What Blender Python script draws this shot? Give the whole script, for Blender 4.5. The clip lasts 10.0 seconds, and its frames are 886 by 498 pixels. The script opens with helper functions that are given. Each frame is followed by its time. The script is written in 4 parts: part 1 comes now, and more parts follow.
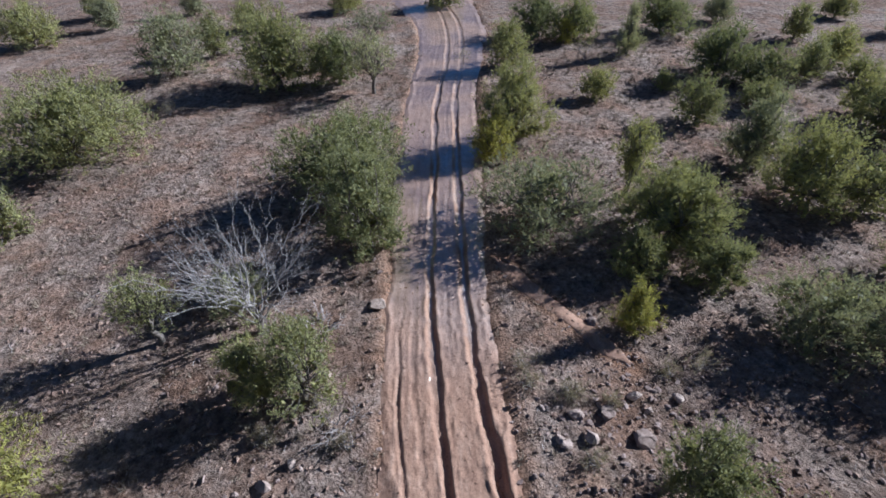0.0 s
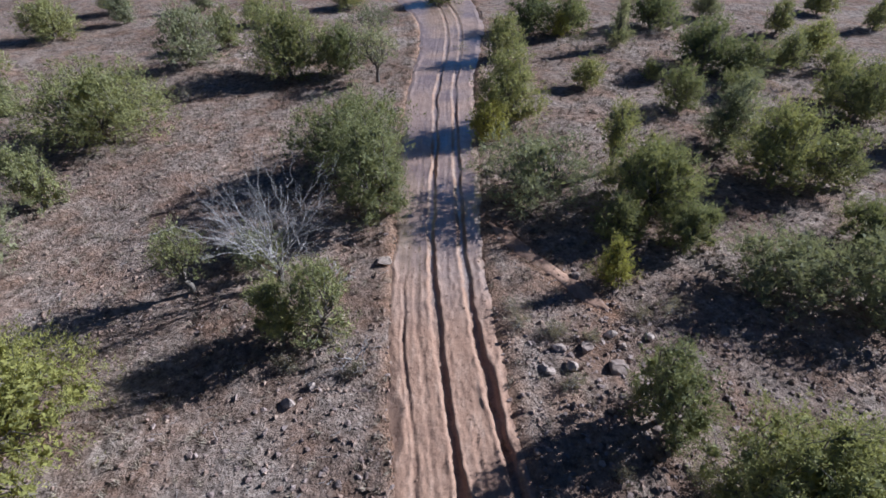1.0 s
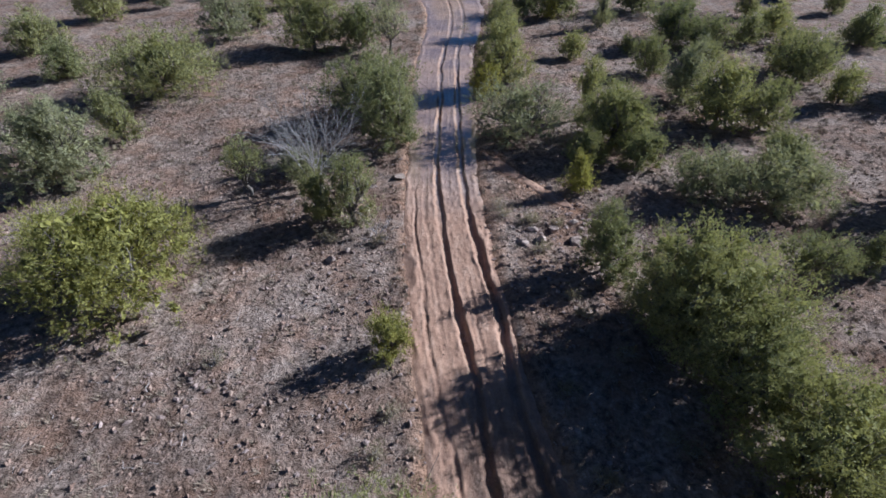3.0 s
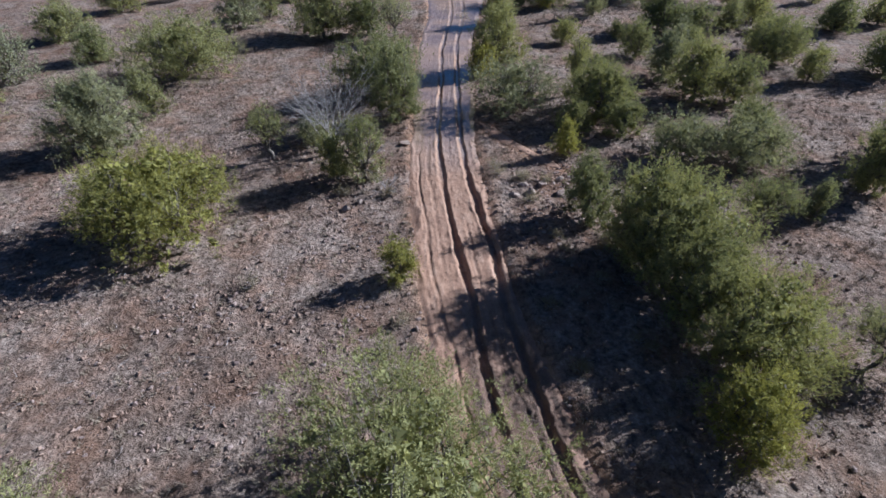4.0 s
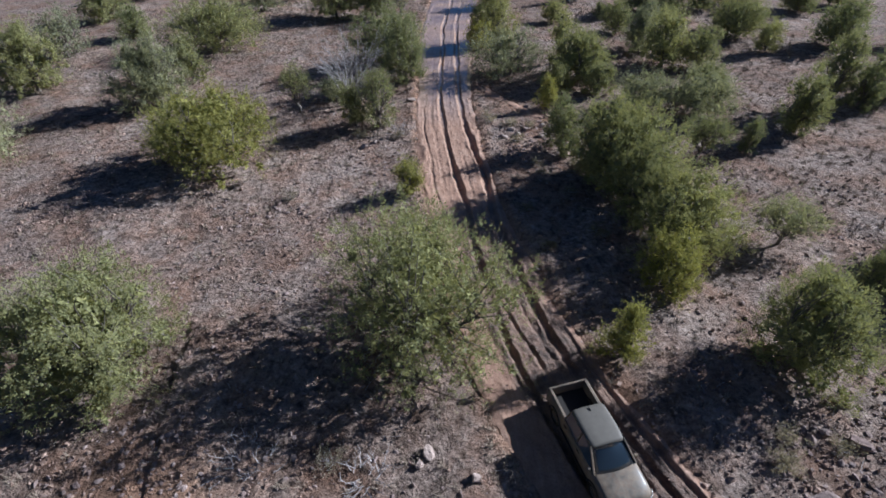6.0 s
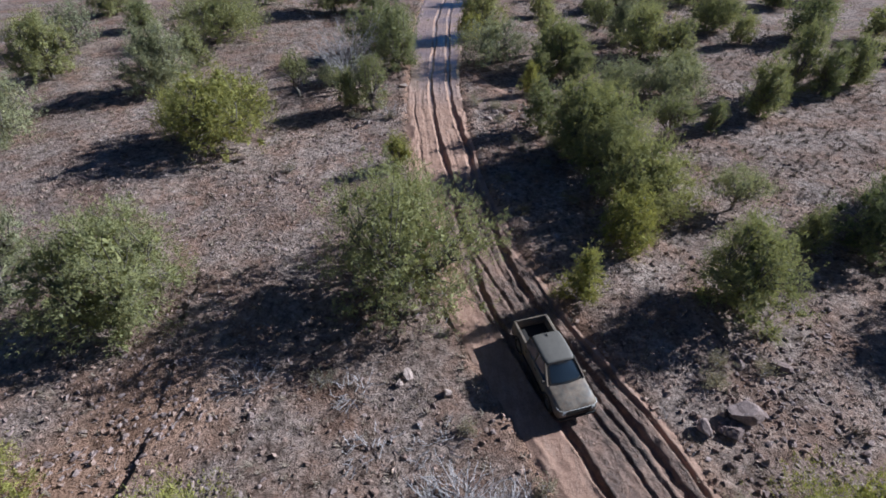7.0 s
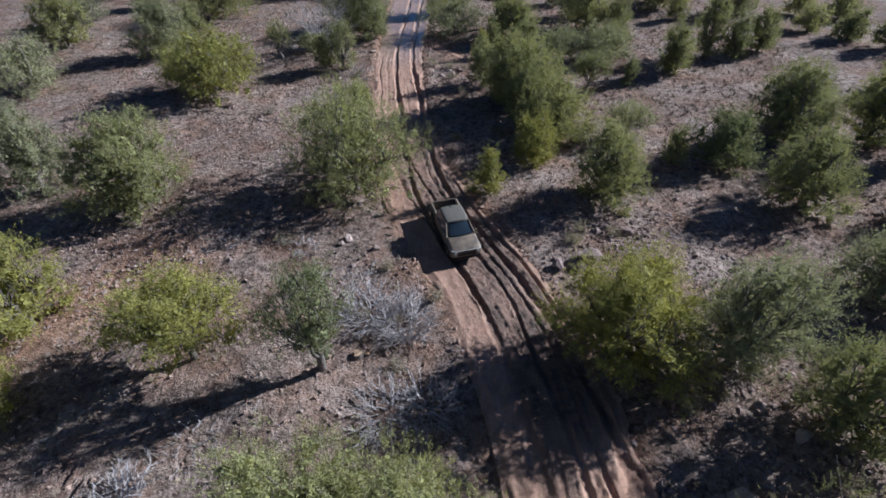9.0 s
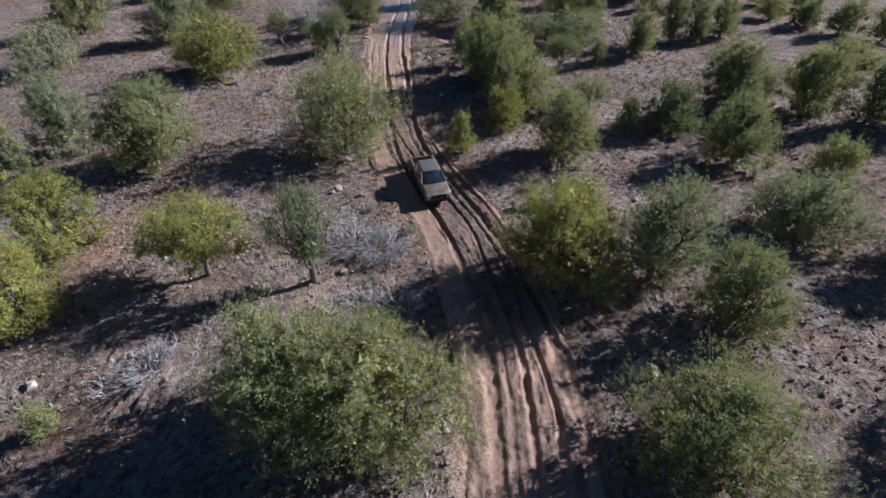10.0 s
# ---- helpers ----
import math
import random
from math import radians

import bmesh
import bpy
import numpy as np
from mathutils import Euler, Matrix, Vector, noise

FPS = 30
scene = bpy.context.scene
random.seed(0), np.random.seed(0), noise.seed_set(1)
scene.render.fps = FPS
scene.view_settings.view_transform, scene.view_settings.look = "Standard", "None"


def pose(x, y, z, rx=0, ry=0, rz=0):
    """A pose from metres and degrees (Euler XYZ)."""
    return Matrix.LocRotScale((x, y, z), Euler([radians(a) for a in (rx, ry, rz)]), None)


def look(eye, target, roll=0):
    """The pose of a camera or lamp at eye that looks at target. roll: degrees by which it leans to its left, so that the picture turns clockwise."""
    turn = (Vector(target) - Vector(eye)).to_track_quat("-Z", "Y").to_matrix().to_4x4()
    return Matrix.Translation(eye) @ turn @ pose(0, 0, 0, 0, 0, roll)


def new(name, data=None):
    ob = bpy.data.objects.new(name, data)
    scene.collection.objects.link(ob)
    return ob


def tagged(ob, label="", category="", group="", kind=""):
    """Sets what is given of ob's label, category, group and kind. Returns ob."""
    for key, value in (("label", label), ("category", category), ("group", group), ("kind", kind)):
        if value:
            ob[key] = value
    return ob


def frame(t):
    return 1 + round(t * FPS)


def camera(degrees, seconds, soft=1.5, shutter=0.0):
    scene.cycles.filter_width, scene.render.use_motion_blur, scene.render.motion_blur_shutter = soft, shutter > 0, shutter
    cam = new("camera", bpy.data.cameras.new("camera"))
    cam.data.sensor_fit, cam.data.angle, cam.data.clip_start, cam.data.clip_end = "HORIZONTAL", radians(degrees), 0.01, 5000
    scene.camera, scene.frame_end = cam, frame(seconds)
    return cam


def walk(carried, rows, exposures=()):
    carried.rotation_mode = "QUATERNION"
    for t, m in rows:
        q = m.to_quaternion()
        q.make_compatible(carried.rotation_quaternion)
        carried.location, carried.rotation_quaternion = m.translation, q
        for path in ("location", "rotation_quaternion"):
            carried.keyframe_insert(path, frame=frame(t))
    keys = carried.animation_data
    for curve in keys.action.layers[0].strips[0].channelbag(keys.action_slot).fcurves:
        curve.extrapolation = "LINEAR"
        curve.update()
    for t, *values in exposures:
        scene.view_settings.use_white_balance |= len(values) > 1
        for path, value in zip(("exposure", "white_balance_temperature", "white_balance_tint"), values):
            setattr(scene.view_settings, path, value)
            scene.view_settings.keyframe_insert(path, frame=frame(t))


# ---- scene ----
cam = camera(84.5, 10.0, soft=1.65)
PATH = [
    (0, (0.052, 0.119, 19.466), (0.084, 1.778, 18.084), -0.9),
    (0.5, (-0.030, -1.689, 19.549), (0.004, -0.029, 18.168), -0.7),
    (1, (-0.111, -3.764, 19.660), (-0.075, -2.102, 18.281), -0.7),
    (1.5, (-0.217, -6.075, 19.753), (-0.179, -4.412, 18.376), -0.5),
    (2, (-0.264, -8.546, 19.817), (-0.230, -6.882, 18.440), -0.5),
    (2.5, (-0.300, -11.241, 19.862), (-0.272, -9.576, 18.486), -0.5),
    (2.7, (-0.296, -12.364, 19.867), (-0.272, -10.698, 18.491), -0.5),
    (3.8, (-0.361, -18.403, 19.783), (-0.347, -16.736, 18.410), -0.9),
    (4, (-0.417, -19.492, 19.799), (-0.402, -17.826, 18.424), -0.9),
    (4.5, (-0.513, -21.972, 19.880), (-0.498, -20.309, 18.500), -0.9),
    (5, (-0.595, -24.322, 19.934), (-0.579, -22.658, 18.555), -0.9),
    (5.5, (-0.654, -26.654, 20.029), (-0.639, -24.993, 18.647), -1.0),
    (5.7, (-0.620, -27.596, 20.060), (-0.610, -25.936, 18.678), -1.1),
    (6.8, (0.204, -32.158, 20.072), (0.207, -30.496, 18.693), -1.1),
    (7, (0.517, -33.020, 20.093), (0.525, -31.357, 18.714), -0.9),
    (7.5, (1.644, -35.166, 20.145), (1.650, -33.503, 18.767), -0.9),
    (8, (2.835, -37.787, 20.030), (2.840, -36.124, 18.652), -0.9),
    (8.5, (3.943, -40.667, 19.923), (3.946, -39.005, 18.543), -1.0),
    (9, (4.939, -43.742, 19.972), (4.941, -42.082, 18.591), -1.0),
    (9.5, (5.859, -46.985, 20.129), (5.861, -45.324, 18.749), -1.0),
    (10, (6.664, -50.287, 20.244), (6.664, -48.627, 18.861), -1.0),
]
walk(cam, [(t, look(eye, target, roll)) for t, eye, target, roll in PATH], [(0, 0.52, 5040, 10), (10, 0.52, 5040, 10)])

# ---- light ----
SUN_AZ, SUN_EL = 21.5, 27.0
world = bpy.data.worlds.new("sky")
scene.world = world
world.use_nodes = True
wn = world.node_tree.nodes
sky = wn.new("ShaderNodeTexSky")
sky.sky_type, sky.sun_disc = "NISHITA", False
sky.ozone_density, sky.dust_density = 7.0, 0.3
sky.sun_elevation, sky.sun_rotation = radians(SUN_EL), radians(90 - SUN_AZ)
world.node_tree.links.new(sky.outputs[0], wn["Background"].inputs[0])
wn["Background"].inputs[1].default_value = 0.0245
sun_data = bpy.data.lights.new("sun", "SUN")
sun_data.energy, sun_data.angle, sun_data.color = 5.0, radians(0.6), (1.0, 0.905, 0.78)
sun = new("sun", sun_data)
SUN_DIR = Vector((math.cos(radians(SUN_EL)) * math.cos(radians(SUN_AZ)), math.cos(radians(SUN_EL)) * math.sin(radians(SUN_AZ)), math.sin(radians(SUN_EL))))
sun.matrix_world = look(SUN_DIR * 200, (0, 0, 0))


# ---- materials ----
class Nodes:
    """A small helper to wire one node material."""

    def __init__(self, name, rough=0.9, spec=0.2):
        self.mat = bpy.data.materials.new(name)
        self.mat.use_nodes = True
        self.tree = self.mat.node_tree
        self.bsdf = self.tree.nodes["Principled BSDF"]
        self.out = self.tree.nodes["Material Output"]
        self.set("Roughness", rough)
        self.set("Specular IOR Level", spec)

    def set(self, slot, value):
        if hasattr(value, "is_linked"):
            self.tree.links.new(value, self.bsdf.inputs[slot])
        else:
            self.bsdf.inputs[slot].default_value = value

    def node(self, kind, **inputs):
        n = self.tree.nodes.new("ShaderNode" + kind)
        for key, value in inputs.items():
            slot = n.inputs[key.replace("_", " ")]
            if hasattr(value, "is_linked"):
                self.tree.links.new(value, slot)
            else:
                slot.default_value = value
        return n

    def coords(self):
        return self.tree.nodes.new("ShaderNodeNewGeometry").outputs["Position"]

    def local(self):
        return self.tree.nodes.new("ShaderNodeTexCoord").outputs["Object"]

    def noise(self, scale, detail=4.0, vector=None, rough=0.6):
        n = self.node("TexNoise", Scale=scale, Detail=detail, Roughness=rough)
        self.tree.links.new(vector or self.coords(), n.inputs["Vector"])
        return n.outputs["Fac"]

    def voronoi(self, scale, vector=None, out="Distance"):
        n = self.node("TexVoronoi", Scale=scale)
        self.tree.links.new(vector or self.coords(), n.inputs["Vector"])
        return n.outputs[out]

    def ramp(self, fac, *stops):
        n = self.node("ValToRGB", Fac=fac)
        els = n.color_ramp.elements
        while len(els) < len(stops):
            els.new(0.5)
        for el, (p, c) in zip(els, stops):
            el.position = p
            el.color = (*c, 1) if hasattr(c, "__len__") else (c, c, c, 1)
        return n.outputs["Color"]

    def mix(self, fac, a, b, blend="MIX"):
        n = self.tree.nodes.new("ShaderNodeMix")
        n.data_type, n.blend_type = "RGBA", blend
        for slot, value in ((0, fac), (6, a), (7, b)):
            if hasattr(value, "is_linked"):
                self.tree.links.new(value, n.inputs[slot])
            else:
                n.inputs[slot].default_value = (*value, 1) if hasattr(value, "__len__") else value
        return n.outputs[2]

    def math(self, op, a, b=0.0):
        n = self.tree.nodes.new("ShaderNodeMath")
        n.operation = op
        for slot, value in ((0, a), (1, b)):
            if hasattr(value, "is_linked"):
                self.tree.links.new(value, n.inputs[slot])
            else:
                n.inputs[slot].default_value = value
        return n.outputs[0]

    def bump(self, height, distance=0.05, strength=1.0):
        n = self.node("Bump", Height=height, Distance=distance, Strength=strength)
        self.set("Normal", n.outputs["Normal"])


def ground_material():
    m = Nodes("stony_red_soil", 0.95, 0.1)
    attr = m.tree.nodes.new("ShaderNodeAttribute")
    attr.attribute_name = "bare"
    soil = m.ramp(m.noise(1.7, 6), (0.3, (0.20, 0.128, 0.092)), (0.55, (0.32, 0.21, 0.153)), (0.75, (0.43, 0.30, 0.225)))
    litter = m.ramp(m.noise(3.4, 9, rough=0.72), (0.34, (0.145, 0.113, 0.096)), (0.5, (0.345, 0.278, 0.236)), (0.66, (0.53, 0.445, 0.385)))
    patch = m.ramp(m.noise(0.3, 7, rough=0.65), (0.38, 0.05), (0.58, 0.9))
    base = m.mix(patch, soil, litter)
    cell = m.voronoi(6.5, out="Color")
    stones = m.ramp(cell, (0.45, 0.0), (0.6, 1.0))
    shape = m.ramp(m.voronoi(6.5), (0.28, 1.0), (0.42, 0.0))
    stone_mask = m.math("MULTIPLY", stones, shape)
    stone_mask = m.math("MULTIPLY", stone_mask, m.ramp(m.noise(0.35, 3), (0.4, 0.15), (0.6, 0.9)))
    base = m.mix(stone_mask, base, m.ramp(m.noise(3.0, 5), (0.35, (0.20, 0.15, 0.128)), (0.65, (0.42, 0.335, 0.29))))
    bare = m.mix(m.noise(2.4, 6), (0.47, 0.30, 0.20), (0.31, 0.188, 0.125))
    base = m.mix(attr.outputs["Fac"], base, bare)
    base = m.mix(0.8, base, m.ramp(m.noise(1.5, 8, rough=0.74), (0.37, 0.36), (0.55, 1.22)), "MULTIPLY")
    base = m.mix(1.0, base, m.ramp(m.noise(0.11, 4), (0.35, (0.80, 0.755, 0.73)), (0.65, (1.18, 1.19, 1.2))), "MULTIPLY")
    specks = m.ramp(m.noise(15.0, 5), (0.36, 0.42), (0.5, 1.0))
    base = m.mix(0.4, base, specks, "MULTIPLY")
    m.set("Base Color", base)
    height = m.math("ADD", m.math("MULTIPLY", stone_mask, 0.7), m.math("MULTIPLY", m.noise(3.6, 9, rough=0.66), 2.2))
    m.bump(height, 0.13)
    return m.mat


def road_material():
    m = Nodes("rutted_clay", 0.9, 0.25)
    p = m.coords()
    stretch = m.tree.nodes.new("ShaderNodeMapping")
    stretch.inputs["Scale"].default_value = (1.0, 0.22, 1.0)
    m.tree.links.new(p, stretch.inputs["Vector"])
    streak = m.noise(3.2, 6, stretch.outputs[0])
    dry = m.ramp(streak, (0.28, (0.37, 0.218, 0.15)), (0.5, (0.50, 0.312, 0.218)), (0.74, (0.62, 0.43, 0.325)))
    dry = m.mix(m.ramp(m.noise(0.5, 5), (0.4, 0.0), (0.7, 0.6)), dry, (0.34, 0.205, 0.142))
    dry = m.mix(m.ramp(m.noise(0.9, 7, rough=0.7), (0.5, 0.0), (0.62, 0.55)), dry, (0.26, 0.158, 0.115))
    attr = m.tree.nodes.new("ShaderNodeAttribute")
    attr.attribute_name = "wet"
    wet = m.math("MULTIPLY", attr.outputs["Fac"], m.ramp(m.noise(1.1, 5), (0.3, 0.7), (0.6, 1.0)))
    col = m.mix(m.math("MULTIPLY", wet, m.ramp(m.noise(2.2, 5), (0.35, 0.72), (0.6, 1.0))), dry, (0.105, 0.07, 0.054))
    col = m.mix(0.6, col, m.ramp(m.noise(11.0, 6), (0.34, 0.6), (0.5, 1.0)), "MULTIPLY")
    m.set("Base Color", col)
    slick = m.tree.nodes.new("ShaderNodeAttribute")
    slick.attribute_name = "slick"
    m.set("Roughness", m.math("SUBTRACT", m.math("SUBTRACT", 0.9, m.math("MULTIPLY", wet, 0.4)), m.math("MULTIPLY", slick.outputs["Fac"], 0.45)))
    m.set("Coat Weight", m.math("MULTIPLY", slick.outputs["Fac"], m.ramp(m.noise(1.6, 5), (0.35, 0.6), (0.6, 1.0))))
    m.set("Coat Roughness", 0.13)
    m.set("Coat IOR", 3.8)
    m.set("IOR", 2.6)
    m.set("Specular IOR Level", m.math("ADD", 0.08, m.math("MULTIPLY", slick.outputs["Fac"], 0.6)))
    clod = m.math("MULTIPLY", m.noise(6.5, 6, rough=0.7), m.math("ADD", m.math("MULTIPLY", wet, 3.0), 0.6))
    m.bump(m.math("ADD", clod, m.math("MULTIPLY", streak, 0.35)), 0.05)
    return m.mat


def rock_material(name, dark, light):
    m = Nodes(name, 0.9, 0.2)
    info = m.tree.nodes.new("ShaderNodeObjectInfo").outputs["Random"]
    geo = m.tree.nodes.new("ShaderNodeNewGeometry").outputs["Random Per Island"]
    col = m.ramp(m.noise(4.0, 6), (0.3, dark), (0.7, light))
    shade = m.ramp(m.math("FRACT", m.math("ADD", info, geo)), (0.0, (0.72, 0.66, 0.64)), (1.0, (1.2, 1.18, 1.16)))
    m.set("Base Color", m.mix(1.0, col, shade, "MULTIPLY"))
    m.bump(m.noise(16.0, 6), 0.04)
    return m.mat


def leaf_material(name, shade, mid, tip):
    m = Nodes(name, 0.65, 0.12)
    isl = m.tree.nodes.new("ShaderNodeNewGeometry").outputs["Random Per Island"]
    obj = m.tree.nodes.new("ShaderNodeObjectInfo").outputs["Random"]
    clump = m.noise(2.3, 6, rough=0.68)
    fac = m.math("ADD", m.math("MULTIPLY", isl, 0.14), m.math("MULTIPLY", clump, 0.95))
    fac = m.math("ADD", fac, m.math("MULTIPLY", m.math("SUBTRACT", obj, 0.5), 0.18))
    col = m.ramp(fac, (0.3, shade), (0.58, mid), (0.88, tip))
    twig = m.ramp(m.math("FRACT", m.math("MULTIPLY", isl, 7.31)), (0.965, 0.0), (0.97, 1.0))
    col = m.mix(twig, col, (0.25, 0.225, 0.19))
    m.set("Base Color", col)
    trans = m.node("BsdfTranslucent", Color=m.mix(1.0, col, (1.05, 1.03, 0.75), "MULTIPLY"))
    mixer = m.node("MixShader", Fac=0.36)
    m.tree.links.new(m.bsdf.outputs[0], mixer.inputs[1])
    m.tree.links.new(trans.outputs[0], mixer.inputs[2])
    m.tree.links.new(mixer.outputs[0], m.out.inputs["Surface"])
    return m.mat


def bark_material(name, dark, light):
    m = Nodes(name, 0.9, 0.15)
    m.set("Base Color", m.ramp(m.noise(9.0, 6), (0.3, dark), (0.7, light)))
    m.bump(m.noise(30.0, 4), 0.02)
    return m.mat


def straw_material():
    m = Nodes("dry_grass", 0.85, 0.1)
    isl = m.tree.nodes.new("ShaderNodeNewGeometry").outputs["Random Per Island"]
    m.set("Base Color", m.ramp(isl, (0.0, (0.195, 0.155, 0.12)), (0.55, (0.345, 0.28, 0.215)), (1.0, (0.465, 0.39, 0.305))))
    return m.mat


GROUND, ROAD = ground_material(), road_material()
ROCK = rock_material("weathered_basalt", (0.215, 0.168, 0.155), (0.46, 0.375, 0.345))
SOIL_ROCK = rock_material("soil_crusted_stone", (0.24, 0.17, 0.135), (0.48, 0.365, 0.30))
# lighter copy of the rock colour, so that these stones look sunlit
GREY_ROCK = rock_material("sunlit_grey_stone", (0.33, 0.265, 0.235), (0.60, 0.505, 0.45))
PALE_ROCK = rock_material("pale_stone", (0.40, 0.33, 0.275), (0.64, 0.55, 0.48))
LEAVES = {
    "bright": leaf_material("yellow_green_foliage", (0.21, 0.22, 0.09), (0.44, 0.42, 0.125), (0.63, 0.58, 0.15)),
    "olive": leaf_material("olive_foliage", (0.18, 0.20, 0.125), (0.37, 0.372, 0.17), (0.57, 0.53, 0.20)),
    "grey": leaf_material("grey_green_foliage", (0.20, 0.217, 0.165), (0.365, 0.37, 0.22), (0.53, 0.505, 0.26)),
    "dark": leaf_material("dark_green_foliage", (0.16, 0.183, 0.12), (0.32, 0.335, 0.155), (0.505, 0.48, 0.185)),
}
BARK = bark_material("shaggy_bark", (0.10, 0.085, 0.075), (0.30, 0.265, 0.235))
DEADWOOD = bark_material("bleached_deadwood", (0.29, 0.265, 0.26), (0.62, 0.58, 0.57))
STRAW = straw_material()


# ---- building helpers ----
def mesh_from(name, verts, faces, material, smooth=False):
    """A mesh from arrays: faces is an array of triangles or quads."""
    verts, faces = np.asarray(verts, np.float32), np.asarray(faces, np.int32)
    me = bpy.data.meshes.new(name)
    n, k = faces.shape
    me.vertices.add(len(verts))
    me.vertices.foreach_set("co", verts.ravel())
    me.loops.add(n * k)
    me.loops.foreach_set("vertex_index", faces.ravel())
    me.polygons.add(n)
    me.polygons.foreach_set("loop_start", np.arange(0, n * k, k, dtype=np.int32))
    me.polygons.foreach_set("use_smooth", np.full(n, smooth))
    me.update(calc_edges=True)
    me.materials.append(material)
    return me


def array_part(name, verts, faces, material, parent, label="", smooth=False):
    ob = new(name, mesh_from(name, verts, faces, material, smooth))
    ob.parent = parent
    return tagged(ob, label)


def part(name, bm, material, parent, label="", smooth=False):
    """Links a bmesh as one mesh object under a thing or part."""
    me = bpy.data.meshes.new(name)
    bm.to_mesh(me)
    bm.free()
    me.materials.append(material)
    if smooth:
        me.polygons.foreach_set("use_smooth", np.full(len(me.polygons), True))
    ob = new(name, me)
    ob.parent = parent
    return tagged(ob, label)


# relief of the land: gentle swells, a fixed sum of waves
WAVES = [(0.21, 0.13, 0.4, 0.11), (-0.17, 0.26, 2.1, 0.09), (0.48, 0.37, 1.0, 0.05), (-0.52, 0.61, 4.0, 0.04), (1.1, -0.7, 0.3, 0.025), (0.8, 1.3, 2.2, 0.02)]
ROAD_Y = np.array([-90, -60, -50, -41, -35, -30, -26, -20.2, -16, -11.5, -5, 0.5, 7, 12, 20, 33, 43.5, 52, 59, 68, 76, 84, 95])
ROAD_X = np.array([6, 8.6, 9.7, 10.3, 10.4, 9.7, 8.7, 6.6, 4.7, 3.1, 1.9, 1.2, 0.6, 0.2, 0.0, 0.5, 0.8, 1.6, 2.4, 2.9, 2.5, 1.2, -2.5])
DENSE_Y = np.arange(-90, 95.1, 0.5)
DENSE_X = np.interp(DENSE_Y, ROAD_Y, ROAD_X)
for _ in range(3):
    DENSE_X = np.convolve(np.pad(DENSE_X, 4, mode="edge"), np.ones(9) / 9, mode="valid")


def road_x(y):
    return np.interp(y, DENSE_Y, DENSE_X)


def road_half(y):
    return np.interp(y, [-60, -34, -27, -20, -12, 0, 20, 35, 60, 72, 90], [2.6, 2.7, 2.9, 3.1, 2.8, 2.5, 2.6, 3.0, 3.5, 4.4, 6.0])


LATTICE = np.random.default_rng(5).uniform(-1, 1, (256, 256))


def rough(x, y, f, seed):
    """Smooth random relief between -1 and 1, f bumps to the metre."""
    u, v = np.asarray(x, float) * f + 37.7 * seed, np.asarray(y, float) * f + 91.3 * seed
    i, j = np.floor(u).astype(int), np.floor(v).astype(int)
    a, b = u - i, v - j
    a, b = a * a * (3 - 2 * a), b * b * (3 - 2 * b)
    i0, i1, j0, j1 = i % 256, (i + 1) % 256, j % 256, (j + 1) % 256
    return (LATTICE[i0, j0] * (1 - a) + LATTICE[i1, j0] * a) * (1 - b) + (LATTICE[i0, j1] * (1 - a) + LATTICE[i1, j1] * a) * b


def wavy(x, y, f, seed):
    return np.sin(f * x + 1.7 * np.sin(0.6 * f * y + seed) + seed) * np.sin(f * 1.13 * y + 1.4 * np.sin(0.7 * f * x - seed) + 2 * seed)


def land(x, y):
    """Height of the land beside the road."""
    x, y = np.asarray(x, float), np.asarray(y, float)
    z = np.zeros(np.broadcast(x, y).shape)
    for fx, fy, ph, amp in WAVES:
        z = z + amp * np.sin(fx * x + fy * y + ph)
    return z + 0.09 * rough(x, y, 0.5, 1) + 0.085 * rough(x, y, 1.1, 2) + 0.03 * wavy(x, y, 4.7, 2.0)


def ground_z(x, y):
    """Height of the ground sheet, which sinks under the road."""
    off = np.abs(x - road_x(y)) - road_half(y)
    inside = np.clip((0.55 - off) / 0.9, 0, 1)
    inside = inside * inside * (3 - 2 * inside)
    bank = 0.10 * np.exp(-((off - 0.75) / 0.5) ** 2)
    far = np.clip(1 - (np.hypot(x, y - 15) - 150) / 300, 0, 1)
    return land(x, y) * (1 - inside) * far - 0.24 * inside + bank + gully(x, y)


def segment_mask(x, y, a, b, wide):
    ax, ay, bx, by = *a, *b
    t = np.clip(((x - ax) * (bx - ax) + (y - ay) * (by - ay)) / ((bx - ax) ** 2 + (by - ay) ** 2), 0, 1)
    d = np.hypot(x - ax - t * (bx - ax), y - ay - t * (by - ay))
    return np.clip(1.6 - d / wide, 0, 1)


# a narrow washed-out furrow that winds through the open soil
GULLY_Y = np.array([-38, -36.8, -35.2, -33.3, -31, -28.4, -26, -24, -20.8, -17, -12.5, -10])
GULLY_X = np.array([-7.2, -8.2, -9.6, -11.3, -12.9, -13.8, -13.2, -12.8, -12.85, -13.3, -13.95, -14.2])


def gully(x, y):
    """Height change at the furrow: a bank that rises on its east side and drops sharply to the west."""
    d = x - np.interp(y, GULLY_Y, GULLY_X) + 0.16 * rough(0, y, 0.7, 2) + 0.1 * rough(0, y, 1.9, 3)
    along = np.clip((y + 38.5) / 1.5, 0, 1) * np.clip((-10 - y) / 3, 0, 1) * np.clip(0.6 + 0.8 * rough(3.0, y, 0.7, 3), 0.1, 1.1)
    lip = 0.17 * np.exp(-np.clip(d, 0, None) / 0.9) * (d > 0.12)
    cut_in = -0.2 * np.exp(-np.clip(-d + 0.12, 0, None) ** 2 / 0.09) * (d <= 0.12)
    return (lip + cut_in) * along


